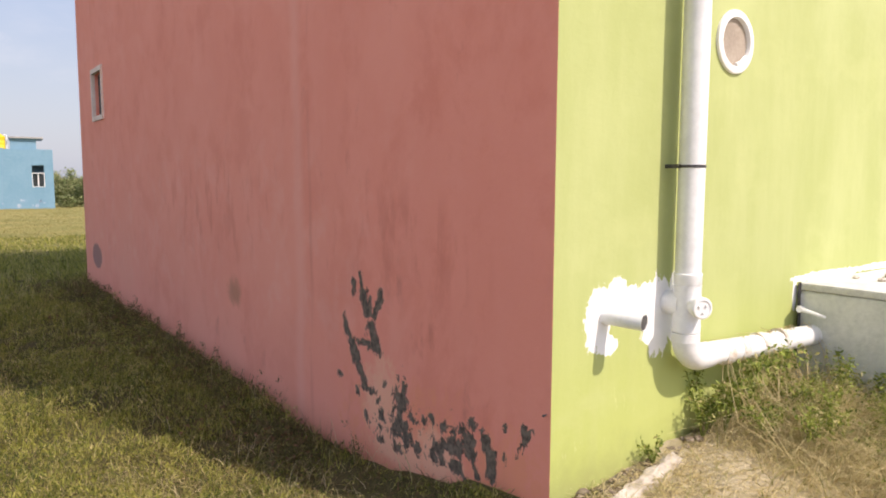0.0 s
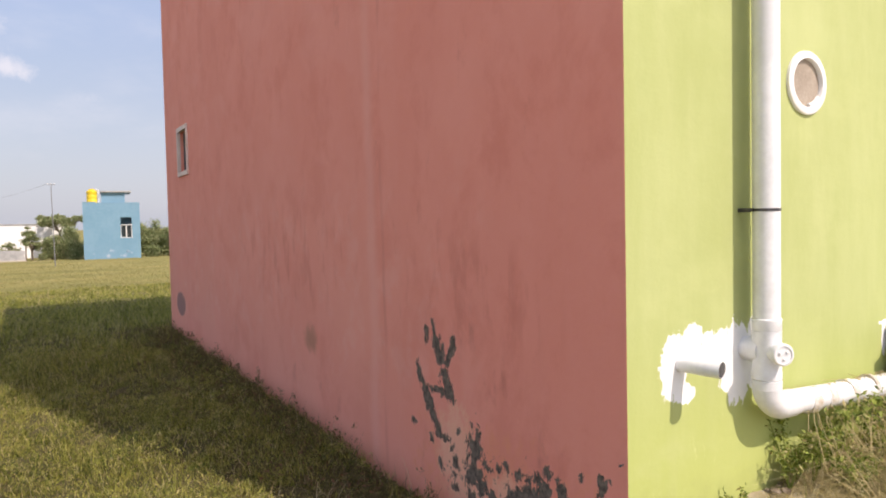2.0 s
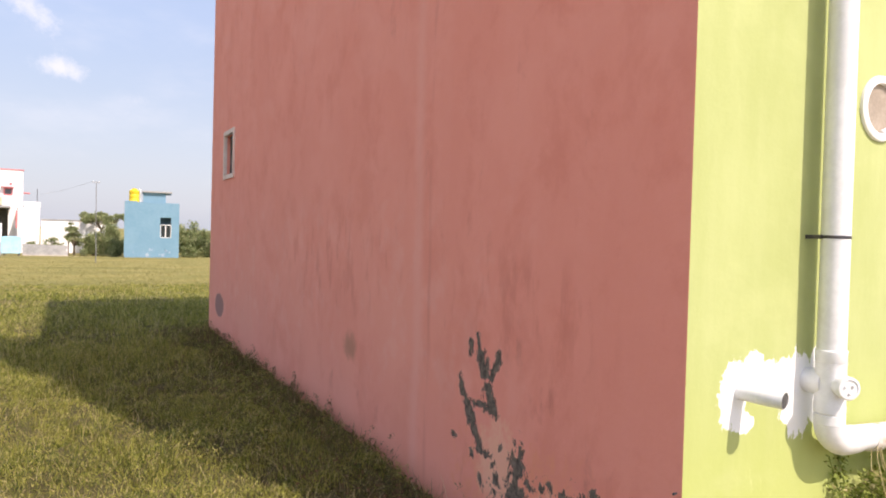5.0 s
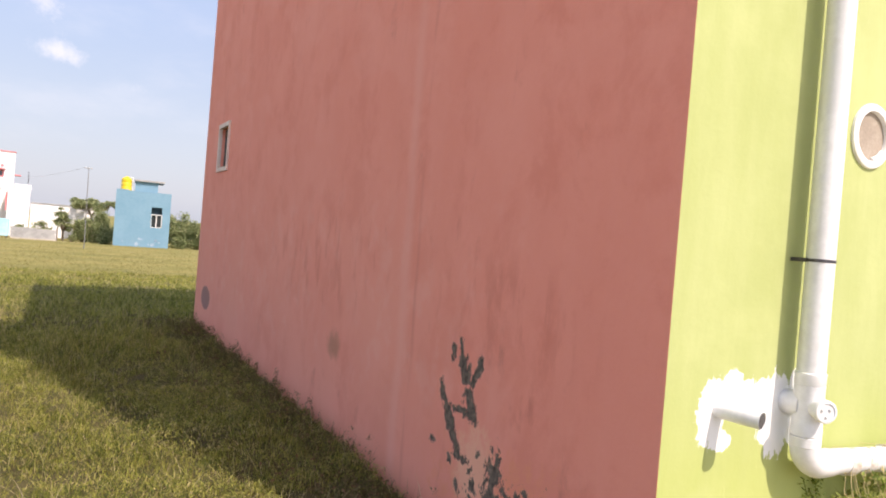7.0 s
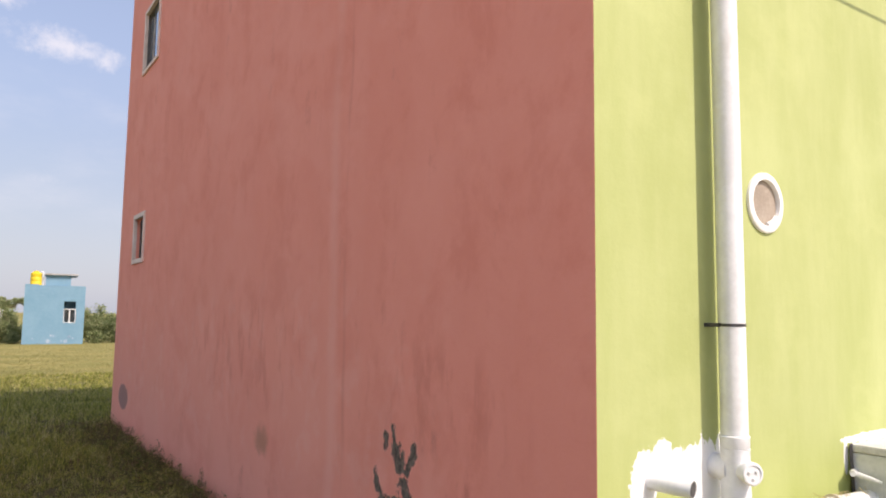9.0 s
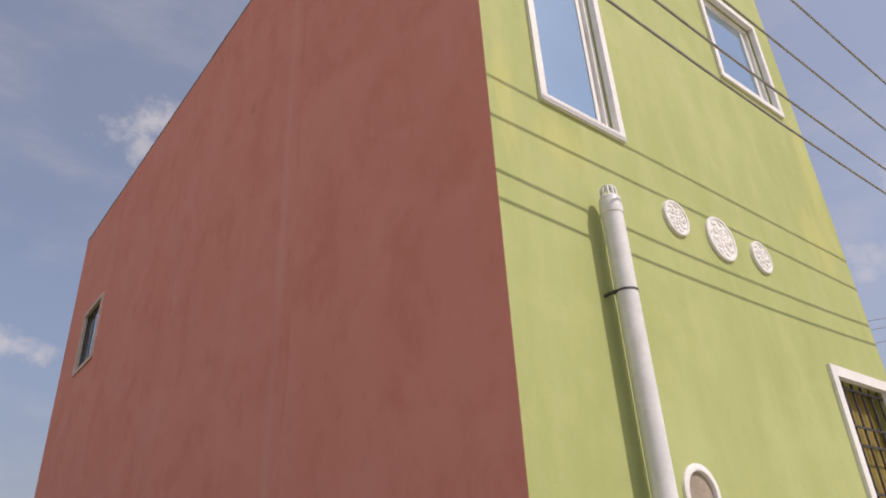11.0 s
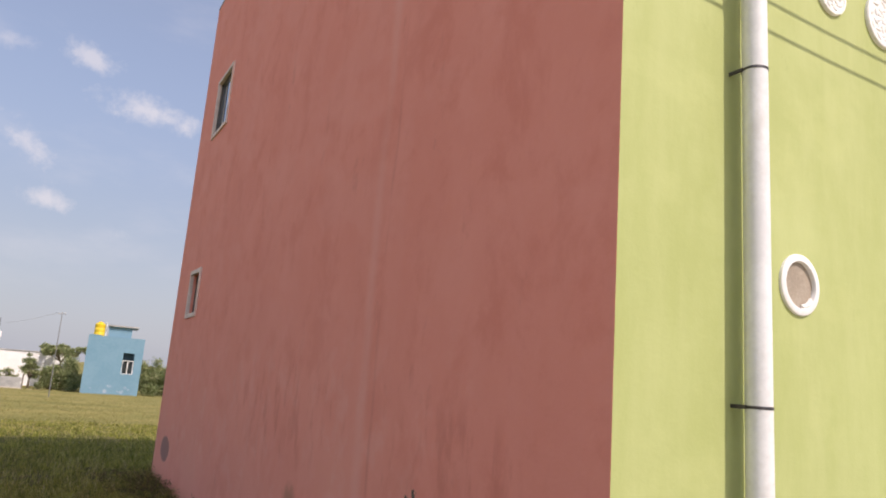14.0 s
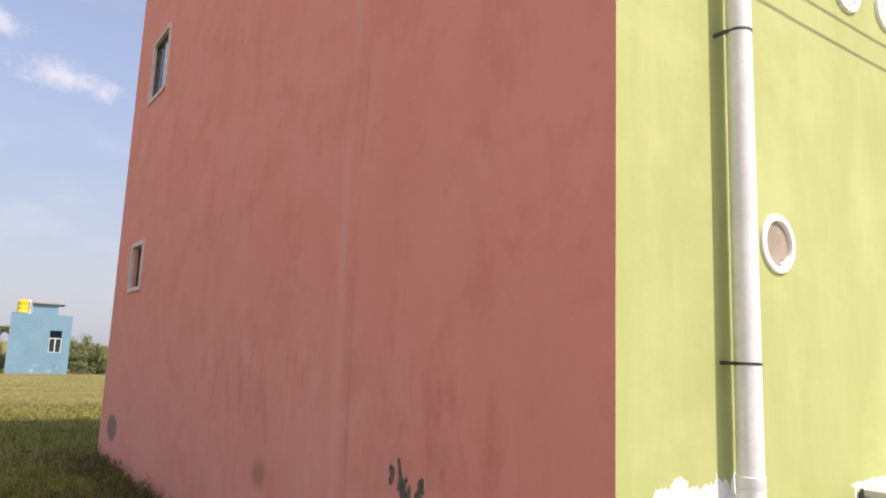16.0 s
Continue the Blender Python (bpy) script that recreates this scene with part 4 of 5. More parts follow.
def vent_pipe():
    t = thing("waste_pipe", (PIPE_X, PIPE_Y, 0.75), "white plastic waste pipe running up the lime wall", "pipe")
    part("riser", lathe([(PIPE_R, 1.08), (PIPE_R, 3.47), (PIPE_R * 0.8, 3.475)], Matrix.Translation((PIPE_X, PIPE_Y, 0)), 32), PVC, t, smooth=True)
    cowl = lathe([(0.0, 3.40), (0.0555, 3.40), (0.057, 3.41), (0.057, 3.465), (0.054, 3.475), (0.054, 3.49), (0.040, 3.505)], Matrix.Translation((PIPE_X, PIPE_Y, 0)), 32)
    cap = part("cowl", cowl, PVC, t, "slotted vent cap", True)
    for k in range(10):
        a = 2 * math.pi * k / 10
        x, y = math.cos(a), math.sin(a)
        part("slat", tube([(PIPE_X + 0.040 * x, PIPE_Y + 0.040 * y, 3.49), (PIPE_X + 0.038 * x, PIPE_Y + 0.038 * y, 3.54), (PIPE_X + 0.024 * x, PIPE_Y + 0.024 * y, 3.563)], [0.007, 0.0065, 0.005], 6), PVC, cap)
    part("cap_top", lathe([(0.0, 3.555), (0.030, 3.555), (0.030, 3.562), (0.0, 3.570)], Matrix.Translation((PIPE_X, PIPE_Y, 0)), 20, cap=False), PVC, cap)
    # sockets, tee, elbow and the run along the wall
    part("socket", lathe([(0.054, 1.082), (0.0565, 1.085), (0.0565, 1.118), (0.0575, 1.121), (0.0575, 1.129), (0.053, 1.132)], Matrix.Translation((PIPE_X, PIPE_Y, 0)), 32), PVC, t, smooth=True)
    part("tee_body", lathe([(0.0545, 0.885), (0.0572, 0.888), (0.0572, 0.918), (0.056, 0.921), (0.056, 1.078), (0.0572, 1.081)], Matrix.Translation((PIPE_X, PIPE_Y, 0)), 32), PVC, t, smooth=True)
    part("wall_branch", lathe([(0.050, 0.0), (0.050, 0.040), (0.055, 0.043), (0.055, 0.085), (0.0, 0.086)], Matrix.Translation((PIPE_X - 0.008, 0.004, 1.000)) @ pose(0, 0, 0, 90), 28, cap=False), PVC, t, smooth=True)
    eye = part("inspection_cap", lathe([(0.038, 0.0), (0.038, 0.060), (0.044, 0.062), (0.0445, 0.082), (0.041, 0.087), (0.034, 0.088), (0.032, 0.084), (0.0, 0.084)], Matrix.Translation((PIPE_X, PIPE_Y - 0.02, 1.000)) @ pose(0, 0, 0, 90, 0, -24), 32, cap=False), PVC, t, "screw-on access cap", True)
    nub = bmesh.new()
    for k in range(3):
        a = 2 * math.pi * k / 3 + 0.6
        m = Matrix.Translation((PIPE_X, PIPE_Y - 0.02, 1.000)) @ pose(0, 0, 0, 90, 0, -24) @ Matrix.Translation((0.018 * math.cos(a), 0.018 * math.sin(a), 0.082))
        lathe([(0.006, 0), (0.006, 0.007), (0.004, 0.008)], m, 10, nub)
    part("grip", nub, PVC, eye)
    part("elbow_socket", lathe([(0.054, 0.842), (0.0572, 0.845), (0.0572, 0.882), (0.054, 0.884)], Matrix.Translation((PIPE_X, PIPE_Y, 0)), 32), PVC, t, smooth=True)
    z = 0.766
    bend = [(PIPE_X + 0.095 - 0.095 * math.cos(a), PIPE_Y, z + 0.095 - 0.095 * math.sin(a)) for a in np.linspace(0, math.pi / 2, 12)]
    part("elbow", tube(bend + [(PIPE_X + 0.16, PIPE_Y, z)], 0.056, 28), PVC, t, smooth=True)
    part("run", tube([(PIPE_X + 0.15, PIPE_Y, z), (PIPE_X + 0.22, PIPE_Y, z), (1.2, PIPE_Y - 0.002, z - 0.012), (1.765, PIPE_Y, z - 0.030)], 0.0515, 28), PVC, t, smooth=True)
    for a, b in ((0.93, 0.985), (1.05, 1.10), (1.22, 1.27), (1.40, 1.425)):
        part("mortar_smear", tube([(a, PIPE_Y - 0.001, z - 0.006), (b, PIPE_Y - 0.002, z - 0.010)], [0.0525, 0.0535], 28), PVC_DIRTY, t, "brown dried mud on the pipe", True)
    for zz in (1.566, 2.984):
        s = part("strap", lathe([(0.0530, zz - 0.006), (0.0548, zz - 0.005), (0.0548, zz + 0.005), (0.0530, zz + 0.006)], Matrix.Translation((PIPE_X, PIPE_Y, 0)), 32), STRAP, t, "dark metal pipe clamp", True)
        part("anchor", box((PIPE_X - 0.058, PIPE_Y + 0.02, zz - 0.008), (PIPE_X - 0.048, -0.001, zz + 0.008), 0.002), STRAP, s)
    return t


vent_pipe()


def stub_pipe():
    x, z, r = 0.284, 0.980, 0.031
    t = thing("drain_outlet", (x, 0, z), "short white drain pipe turned outwards over the white patch", "pipe")
    bend = [(x, 0.02, z), (x, -0.012, z), (x + 0.004, -0.04, z + 0.002), (x + 0.012, -0.10, z), (x + 0.03, -0.165, z - 0.002)]
    bm = tube(bend, r, 24, cap=False)
    part("spout", bm, PVC, t, smooth=True)
    d = (Vector(bend[-1]) - Vector(bend[-2])).normalized()
    # capped dark plug: the shade inside the mouth is put into its colour
    part("mouth_plug", tube([bend[-2], Vector(bend[-1]) - d * 0.002], r - 0.003, 20), BORE_SHADE, t, "dark plug coloured as the shade inside the open mouth")
    part("lip", tube([Vector(bend[-1]) - d * 0.006, Vector(bend[-1])], r + 0.0012, 24, cap=False), PVC, t)
    return t


stub_pipe()


def nail():
    t = tagged(part("wall_nail", tube([(-0.004, 0.02, 0.636), (-0.03, 0.01, 0.640)], [0.003, 0.005], 8), STRAP), "small dark nail beside the wall corner", "nail")
    return t


nail()


# ---- the cement tank against the wall ----
def cement_tank():
    t = thing("cement_tank", (2.3, -0.7, 0.3), "raised grey cement soak tank with a rough white-edged lid", "tank")
    part("body", box((1.744, -1.45, -0.1), (3.3, -0.012, 0.955), 0.012), CONCRETE, t)
    # lid tinted a little paler than the body to read as sunlit
    part("lid", box((1.735, -1.47, 0.957), (3.32, -0.010, 0.995), 0.010), SUNLIT_CEMENT, t, "thin cement lid, tinted pale for its sunlit top")
    g = random.Random(8)
    for k in range(9):
        x, y, s = g.uniform(1.9, 2.9), g.uniform(-0.5, -0.1), g.uniform(0.015, 0.035)
        bm = bmesh.new()
        bmesh.ops.create_icosphere(bm, subdivisions=2, radius=s, matrix=Matrix.Translation((x, y, 0.995 + s * 0.4)) @ Matrix.Diagonal((1.3, 0.9, 0.6, 1)))
        for v in bm.verts:
            v.co += Vector((g.uniform(-1, 1), g.uniform(-1, 1), g.uniform(-1, 1))) * s * 0.15
        part("crumb", bm, RUBBLE, t)
    tap = part("inlet", tube([(1.75, -0.035, 0.862), (1.70, -0.04, 0.866), (1.66, -0.06, 0.868)], [0.016, 0.016, 0.014], 12), PVC, t, "small white pipe stub")
    part("valve", tube([(1.685, -0.042, 0.866), (1.69, -0.10, 0.858), (1.70, -0.17, 0.842)], [0.014, 0.011, 0.007], 10), PVC, tap)
    # no real hose: a black tube imitates the dark gap at the wall
    part("cable", tube([(1.735, -0.020, 0.995), (1.725, -0.022, 0.93), (1.728, -0.025, 0.86), (1.725, -0.03, 0.72)], 0.008, 8), STRAP, t, "black strip standing in for the dark gap beside the wall")
    return t


cement_tank()

# ---- overhead cables ----
for d, z in ((0.635, 4.08), (0.672, 4.275), (0.718, 4.63), (0.825, 5.00)):
    g = random.Random(int(z * 100))
    pts = [(x, -d, z - (0.05 if z < 4.5 else 0.0) + (0.012 if z < 4.5 else 0.001) * min((x - 2) ** 2, 40) + 0.004 * math.sin(x * 1.3 + z)) for x in np.linspace(-14, 26, 60)]
    c = tagged(part("overhead_cable", tube(pts, 0.0072, 8), CABLE), "grey overhead cable strung past the front of the house", "cable", "cables past the house front")


# ---- weeds, straw and rubble round the house ----
def weeds():
    g = np.random.default_rng(21)
    # dry straw lying on the bank
    n = 14000
    x, y = g.uniform(0.15, 3.2, n), -np.abs(g.normal(0, 0.65, n)) - 0.03
    keep = (y > -1.9) & ~((x > 1.73) & (y > -1.48))
    x, y = x[keep], y[keep]
    blades("dry_straw", DRY, x, y, g.uniform(0.02, 0.09, len(x)), g.uniform(0.0015, 0.003, len(x)), g.uniform(1.0, 4.0, len(x)), 22, "matted dry straw on the earth bank", "straw", 3)
    # a thicket of dry stems under the pipe
    n = 9500
    x, y = g.uniform(0.86, 1.73, n), -g.uniform(0.03, 1.0, n)
    keep = g.uniform(0, 1, n) < np.clip((x - 0.85) * 3.0, 0.15, 1)
    x, y = x[keep], y[keep]
    blades("dry_weeds", DRY, x, y, g.uniform(0.10, 0.40, len(x)) * np.clip(0.5 + (x - 0.9) * 0.9, 0.4, 1), g.uniform(0.0011, 0.0024, len(x)), g.uniform(0.4, 2.6, len(x)), 23,
           "tangle of dry brown weed stems beneath the pipe", "weeds", 4)
    # bleached stems and grass before the tank
    n = 7500
    x, y = 1.72 - np.abs(g.normal(0, 0.36, n)), g.uniform(-1.75, -0.15, n)
    blades("dry_weeds", DRY, x, y, g.uniform(0.10, 0.42, n) * np.clip(1.1 - (1.7 - x), 0.35, 1), g.uniform(0.0015, 0.003, n), g.uniform(0.3, 2.0, n), 28,
           "bleached weed stems before the cement tank", "weeds", 4)
    x, y = g.uniform(-0.6, 1.6, 900), -g.uniform(0.75, 1.7, 900)
    blades("bank_grass", GRASS, x, y, g.uniform(0.05, 0.16, len(x)), g.uniform(0.002, 0.004, len(x)), g.uniform(0.3, 1.3, len(x)), 24, "thin green grass on the earth bank", "grass", 3)
    # stalks against the foot of the red wall
    n = 2600
    y = g.uniform(1.3, 9.4, n)
    x = -np.abs(g.normal(0, 0.10, n)) - 0.015
    blades("wall_foot_grass", GRASS, x, y, g.uniform(0.03, 0.12, n), g.uniform(0.0015, 0.0032, n), g.uniform(0.15, 0.9, n), 25, "taller grass along the foot of the red wall", "grass", 3)
    n = 170
    y = g.uniform(0.8, 9.4, n)
    x = -np.abs(g.normal(0, 0.12, n)) - 0.02
    blades("dry_stalks", DRY, x, y, g.uniform(0.10, 0.28, n), g.uniform(0.0012, 0.0024, n), g.uniform(0.1, 0.8, n), 26, "thin dry stalks along the foot of the red wall", "weeds", 3)
    n = 5200
    x, y = g.normal(-1.35, 0.45, n), g.normal(1.0, 0.55, n)
    keep = (x < -0.05) & (y > -0.3)
    x, y = x[keep], y[keep]
    blades("dry_straw", DRY, x, y, g.uniform(0.03, 0.12, len(x)), g.uniform(0.0012, 0.0024, len(x)), g.uniform(0.6, 2.6, len(x)), 29, "bleached straw among the grass near the house corner", "straw", 3)
    # long straw-coloured stems that stand out of the field grass
    n = 2800
    x, y = g.uniform(-5.5, -0.3, n), g.uniform(0.0, 12.0, n)
    blades("seed_stems", DRY, x, y, g.uniform(0.08, 0.23, n), g.uniform(0.0011, 0.0021, n), g.uniform(0.15, 1.0, n), 27, "straw-coloured stems scattered in the grass", "grass", 3)


weeds()


def foot_weeds():
    """Low dark weeds that crowd the shaded foot of the red wall and straggle into the grass."""
    g = np.random.default_rng(61)
    n = 430
    y = g.uniform(1.5, 9.4, n)
    x = -np.abs(g.normal(0, 0.24, n)) - 0.03
    patch = 0.5 + 0.5 * np.sin(y * 2.3 + 1.1) * np.sin(y * 0.9 + 0.4)
    high = g.uniform(0.0, 0.04, n) + 0.08 * patch * g.uniform(0, 1, n) ** 2
    m = 60
    x = np.concatenate([x, g.uniform(-0.9, -0.1, m)])
    y = np.concatenate([y, g.uniform(1.6, 9.0, m)])
    high = np.concatenate([high, g.uniform(0.04, 0.11, m)])
    z = ground_height(x, y) + high
    radius = np.minimum(g.uniform(0.05, 0.13, n + m), np.abs(x) * 0.55 + 0.02)
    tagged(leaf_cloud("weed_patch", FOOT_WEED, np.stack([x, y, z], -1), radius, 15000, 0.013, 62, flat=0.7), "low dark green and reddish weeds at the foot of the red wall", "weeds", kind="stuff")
    n = 5200
    x, y = -g.uniform(0.02, 1.0, n), g.uniform(0.2, 2.4, n)
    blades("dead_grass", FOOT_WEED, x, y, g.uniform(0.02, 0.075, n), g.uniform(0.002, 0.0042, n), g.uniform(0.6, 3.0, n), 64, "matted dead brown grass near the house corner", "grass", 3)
    y = g.uniform(1.6, 9.3, 900)
    x = -np.abs(g.normal(0, 0.16, 900)) - 0.02
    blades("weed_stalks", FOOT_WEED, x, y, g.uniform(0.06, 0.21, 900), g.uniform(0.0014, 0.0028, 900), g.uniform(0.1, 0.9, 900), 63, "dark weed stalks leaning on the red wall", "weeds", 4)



def leaf_cloud(name, mat, centres, radii, count, size, seed, parent=None, label="", flat=1.0):
    """Many small folded leaves round a set of clump centres, in one mesh."""
    g = np.random.default_rng(seed)
    centres, radii = np.asarray(centres, float), np.asarray(radii, float)
    pick = g.choice(len(centres), count, p=radii ** 2 / (radii ** 2).sum())
    d = g.normal(0, 1, (count, 3))
    d /= np.linalg.norm(d, axis=1)[:, None]
    r = radii[pick] * np.clip(np.abs(g.normal(0.62, 0.34, count)), 0.05, 1.7)
    p = centres[pick] + d * r[:, None] * np.array([1, 1, flat])
    a = g.normal(0, 1, (count, 3))
    a /= np.linalg.norm(a, axis=1)[:, None]
    b = np.cross(a, g.normal(0, 1, (count, 3)))
    b /= np.linalg.norm(b, axis=1)[:, None]
    s = size * g.uniform(0.6, 1.4, count)[:, None]
    c = np.cross(a, b)
    v = np.stack([p - a * s, p + b * s * 0.42 + c * s * 0.12, p + a * s, p - b * s * 0.42 + c * s * 0.12], 1).reshape(-1, 3)
    o = np.arange(count) * 4
    f = np.concatenate([np.stack([o, o + 1, o + 2], -1), np.stack([o, o + 2, o + 3], -1)])
    me = bpy.data.meshes.new(name)
    me.from_pydata(v.tolist(), [], f.tolist())
    me.materials.append(mat)
    ob = new(name, me)
    if parent:
        ob.parent = parent
        ob.matrix_parent_inverse = Matrix.Translation(parent.location).inverted()
    if label:
        ob["label"] = label
    return ob


foot_weeds()


def wall_sprigs():
    """Thin upright weeds with ragged seed heads against the foot of the red wall."""
    g = np.random.default_rng(71)
    spots = np.concatenate([g.uniform(1.0, 9.3, 46), g.normal(6.6, 0.5, 16), g.normal(7.9, 0.5, 18), g.normal(4.4, 0.3, 8)])
    xs, ys, hs, tips, sizes = [], [], [], [], []
    for y in spots:
        x = -0.03 - abs(g.normal(0, 0.07))
        top = g.uniform(0.10, 0.26)
        z = float(ground_height(x, y))
        for k in range(5):
            xs.append(x - abs(g.normal(0, 0.012)))
            ys.append(y + g.normal(0, 0.02))
            hs.append(top * g.uniform(0.6, 1.05))
        for k in range(6):
            tips.append((x - abs(g.normal(0, 0.02)), y + g.normal(0, 0.03), z + top * g.uniform(0.25, 1.0)))
            sizes.append(g.uniform(0.010, 0.026))
    n = len(xs)
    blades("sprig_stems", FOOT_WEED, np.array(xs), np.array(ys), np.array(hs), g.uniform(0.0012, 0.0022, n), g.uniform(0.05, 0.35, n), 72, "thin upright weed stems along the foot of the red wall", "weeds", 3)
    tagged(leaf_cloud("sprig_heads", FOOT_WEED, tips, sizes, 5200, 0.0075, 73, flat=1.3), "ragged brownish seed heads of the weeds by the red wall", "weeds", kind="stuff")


wall_sprigs()


def leafy_weed(x, y, height, spread, leaves, seed):
    z = float(ground_height(x, y))
    t = thing("weed", (x, y, z), "leafy green weed growing on the earth bank", "weed", "weeds by the tank")
    g = random.Random(seed)
    tips = []
    for k in range(6):
        a = g.uniform(0, 2 * math.pi)
        tip = Vector((x + math.cos(a) * spread * g.uniform(0.3, 1), y + math.sin(a) * spread * g.uniform(0.3, 1), z + height * g.uniform(0.5, 1)))
        mid = Vector((x, y, z)).lerp(tip, 0.5) + Vector((0, 0, 0.05 * height))
        part("stem", tube([(x, y, z - 0.01), mid, tip], [0.004, 0.003, 0.0015], 5), WEED, t)
        tips += [tuple(mid), tuple(tip), tuple(mid.lerp(tip, 0.5))]
    leaf_cloud("foliage", WEED, tips, [spread * 0.30] * len(tips), int(leaves * 2.3), 0.0105, seed, t)
    return t


for k, (x, y, h, s, n) in enumerate(((1.50, -0.30, 0.30, 0.20, 420), (1.62, -0.62, 0.28, 0.22, 520), (1.45, -0.85, 0.26, 0.20, 420), (1.20, -0.40, 0.26, 0.18, 420), (1.05, -0.30, 0.24, 0.16, 320), (1.35, -0.20, 0.28, 0.18, 420), (1.10, -0.06, 0.24, 0.12, 120),
                                     (0.55, -0.05, 0.10, 0.10, 40), (0.93, -0.05, 0.16, 0.12, 70), (1.30, -0.65, 0.20, 0.18, 260), (1.66, -0.95, 0.30, 0.24, 520), (1.58, -1.20, 0.36, 0.26, 620), (1.38, -1.10, 0.26, 0.24, 420), (1.64, -1.45, 0.32, 0.24, 520), (1.20, -0.85, 0.18, 0.20, 260), (1.68, -0.35, 0.34, 0.16, 380), (0.86, -0.07, 0.28, 0.13, 260), (0.98, -0.10, 0.26, 0.12, 240), (1.45, -0.55, 0.34, 0.26, 700), (1.30, -0.95, 0.30, 0.26, 600), (1.15, -1.15, 0.26, 0.24, 480), (1.45, -1.35, 0.34, 0.28, 700))):
    leafy_weed(x, y, h, s, n, 40 + k)


def creeper():
    g = random.Random(9)
    t = thing("creeper", (1.2, -0.15, 0.45), "dry creeper stems hung over the waste pipe", "creeper")
    for k in range(26):
        x = g.uniform(0.92, 1.66)
        w = [g.uniform(-0.10, 0.10) for _ in range(5)]
        foot = float(ground_height(x, -0.35))
        pts = [(x + w[0] * 2, -0.30 - g.uniform(0, 0.3), foot), (x + w[1], -0.22, foot + g.uniform(0.08, 0.2)), (x + w[2], -0.155, 0.70 + g.uniform(-0.06, 0.03)), (x + w[3] * 0.5, -0.10, 0.815), (x + w[4], -0.03, 0.76 + g.uniform(-0.08, 0.05))]
        part("stem", tube(pts, [0.0024, 0.0022, 0.0018, 0.0015, 0.001], 5), DRY, t)
    leaf_cloud("leaves", WEED, [(g.uniform(0.95, 1.62), -0.17, 0.70) for _ in range(24)], [0.07] * 24, 320, 0.014, 77, t)


creeper()


def stone_mesh(seed):
    g = random.Random(seed)
    bm = bmesh.new()
    bmesh.ops.create_icosphere(bm, subdivisions=1, radius=1.0)
    for v in bm.verts:
        v.co *= g.uniform(0.65, 1.15)
        v.co.z *= 0.6
    return mesh_of("stone", bm, CLOD)


def rubble():
    t = thing("rubble", (0.35, -0.12, 0.25), "broken plaster and stones along the foot of the lime wall", "rubble")
    shapes = [stone_mesh(k) for k in range(6)]
    g = random.Random(4)
    for k in range(110):
        x = 0.02 + 0.9 * g.random() ** 1.2
        y = -0.015 - (0.11 - 0.06 * x) * g.random()
        s = g.uniform(0.004, 0.016) * (1.7 if g.random() < 0.15 else 1)
        ob = new("stone", shapes[k % 6])
        ob.parent = t
        ob.matrix_parent_inverse = Matrix.Translation(t.location).inverted()
        ob.location = (x, y, float(ground_height(x, y)) + s * 0.2)
        ob.rotation_euler = (g.uniform(-0.4, 0.4), g.uniform(-0.4, 0.4), g.uniform(0, 6.28))
        ob.scale = (s * g.uniform(0.9, 1.6), s, s)
    # a pale broken screed edge, low and lumpy
    bm = bmesh.new()
    bmesh.ops.create_grid(bm, x_segments=40, y_segments=10, size=0.5)
    for v in bm.verts:
        u, w = v.co.x + 0.5, v.co.y
        x = 0.0 + 0.64 * u
        y = -0.165 + 0.075 * u + 0.085 * w + 0.022 * noise.noise((u * 9, w * 4, 2.0))
        edge = max(0.0, 1 - (abs(w) * 2) ** 3)
        z = float(ground_height(x, y)) - 0.02 + edge * (0.040 + 0.010 * noise.noise((u * 14, w * 6, 0.5)))
        v.co = Vector((x, y, z))
    part("screed", bm, RUBBLE, t, "pale broken screed", True)


rubble()


# ---- small broad-leaved weeds among the field grass ----
def ground_leaves():
    g = np.random.default_rng(61)
    n = 3200
    x, y = g.uniform(-4.6, -0.10, n), g.uniform(0.0, 7.5, n)
    z = ground_height(x, y) + g.uniform(0.02, 0.085, n) * np.where((x > -0.8) & (y < 2.2), 0.5, 1.0)
    ob = leaf_cloud("field_weeds", GRASS, np.stack([x, y, z], -1), g.uniform(0.03, 0.08, n), 34000, 0.0065, 62, flat=0.8)
    tagged(ob, "small broad-leaved weeds among the field grass", "weeds", kind="stuff")


ground_leaves()


# ---- far side of the field ----
def land(x, y):
    return float(ground_height(x, y))


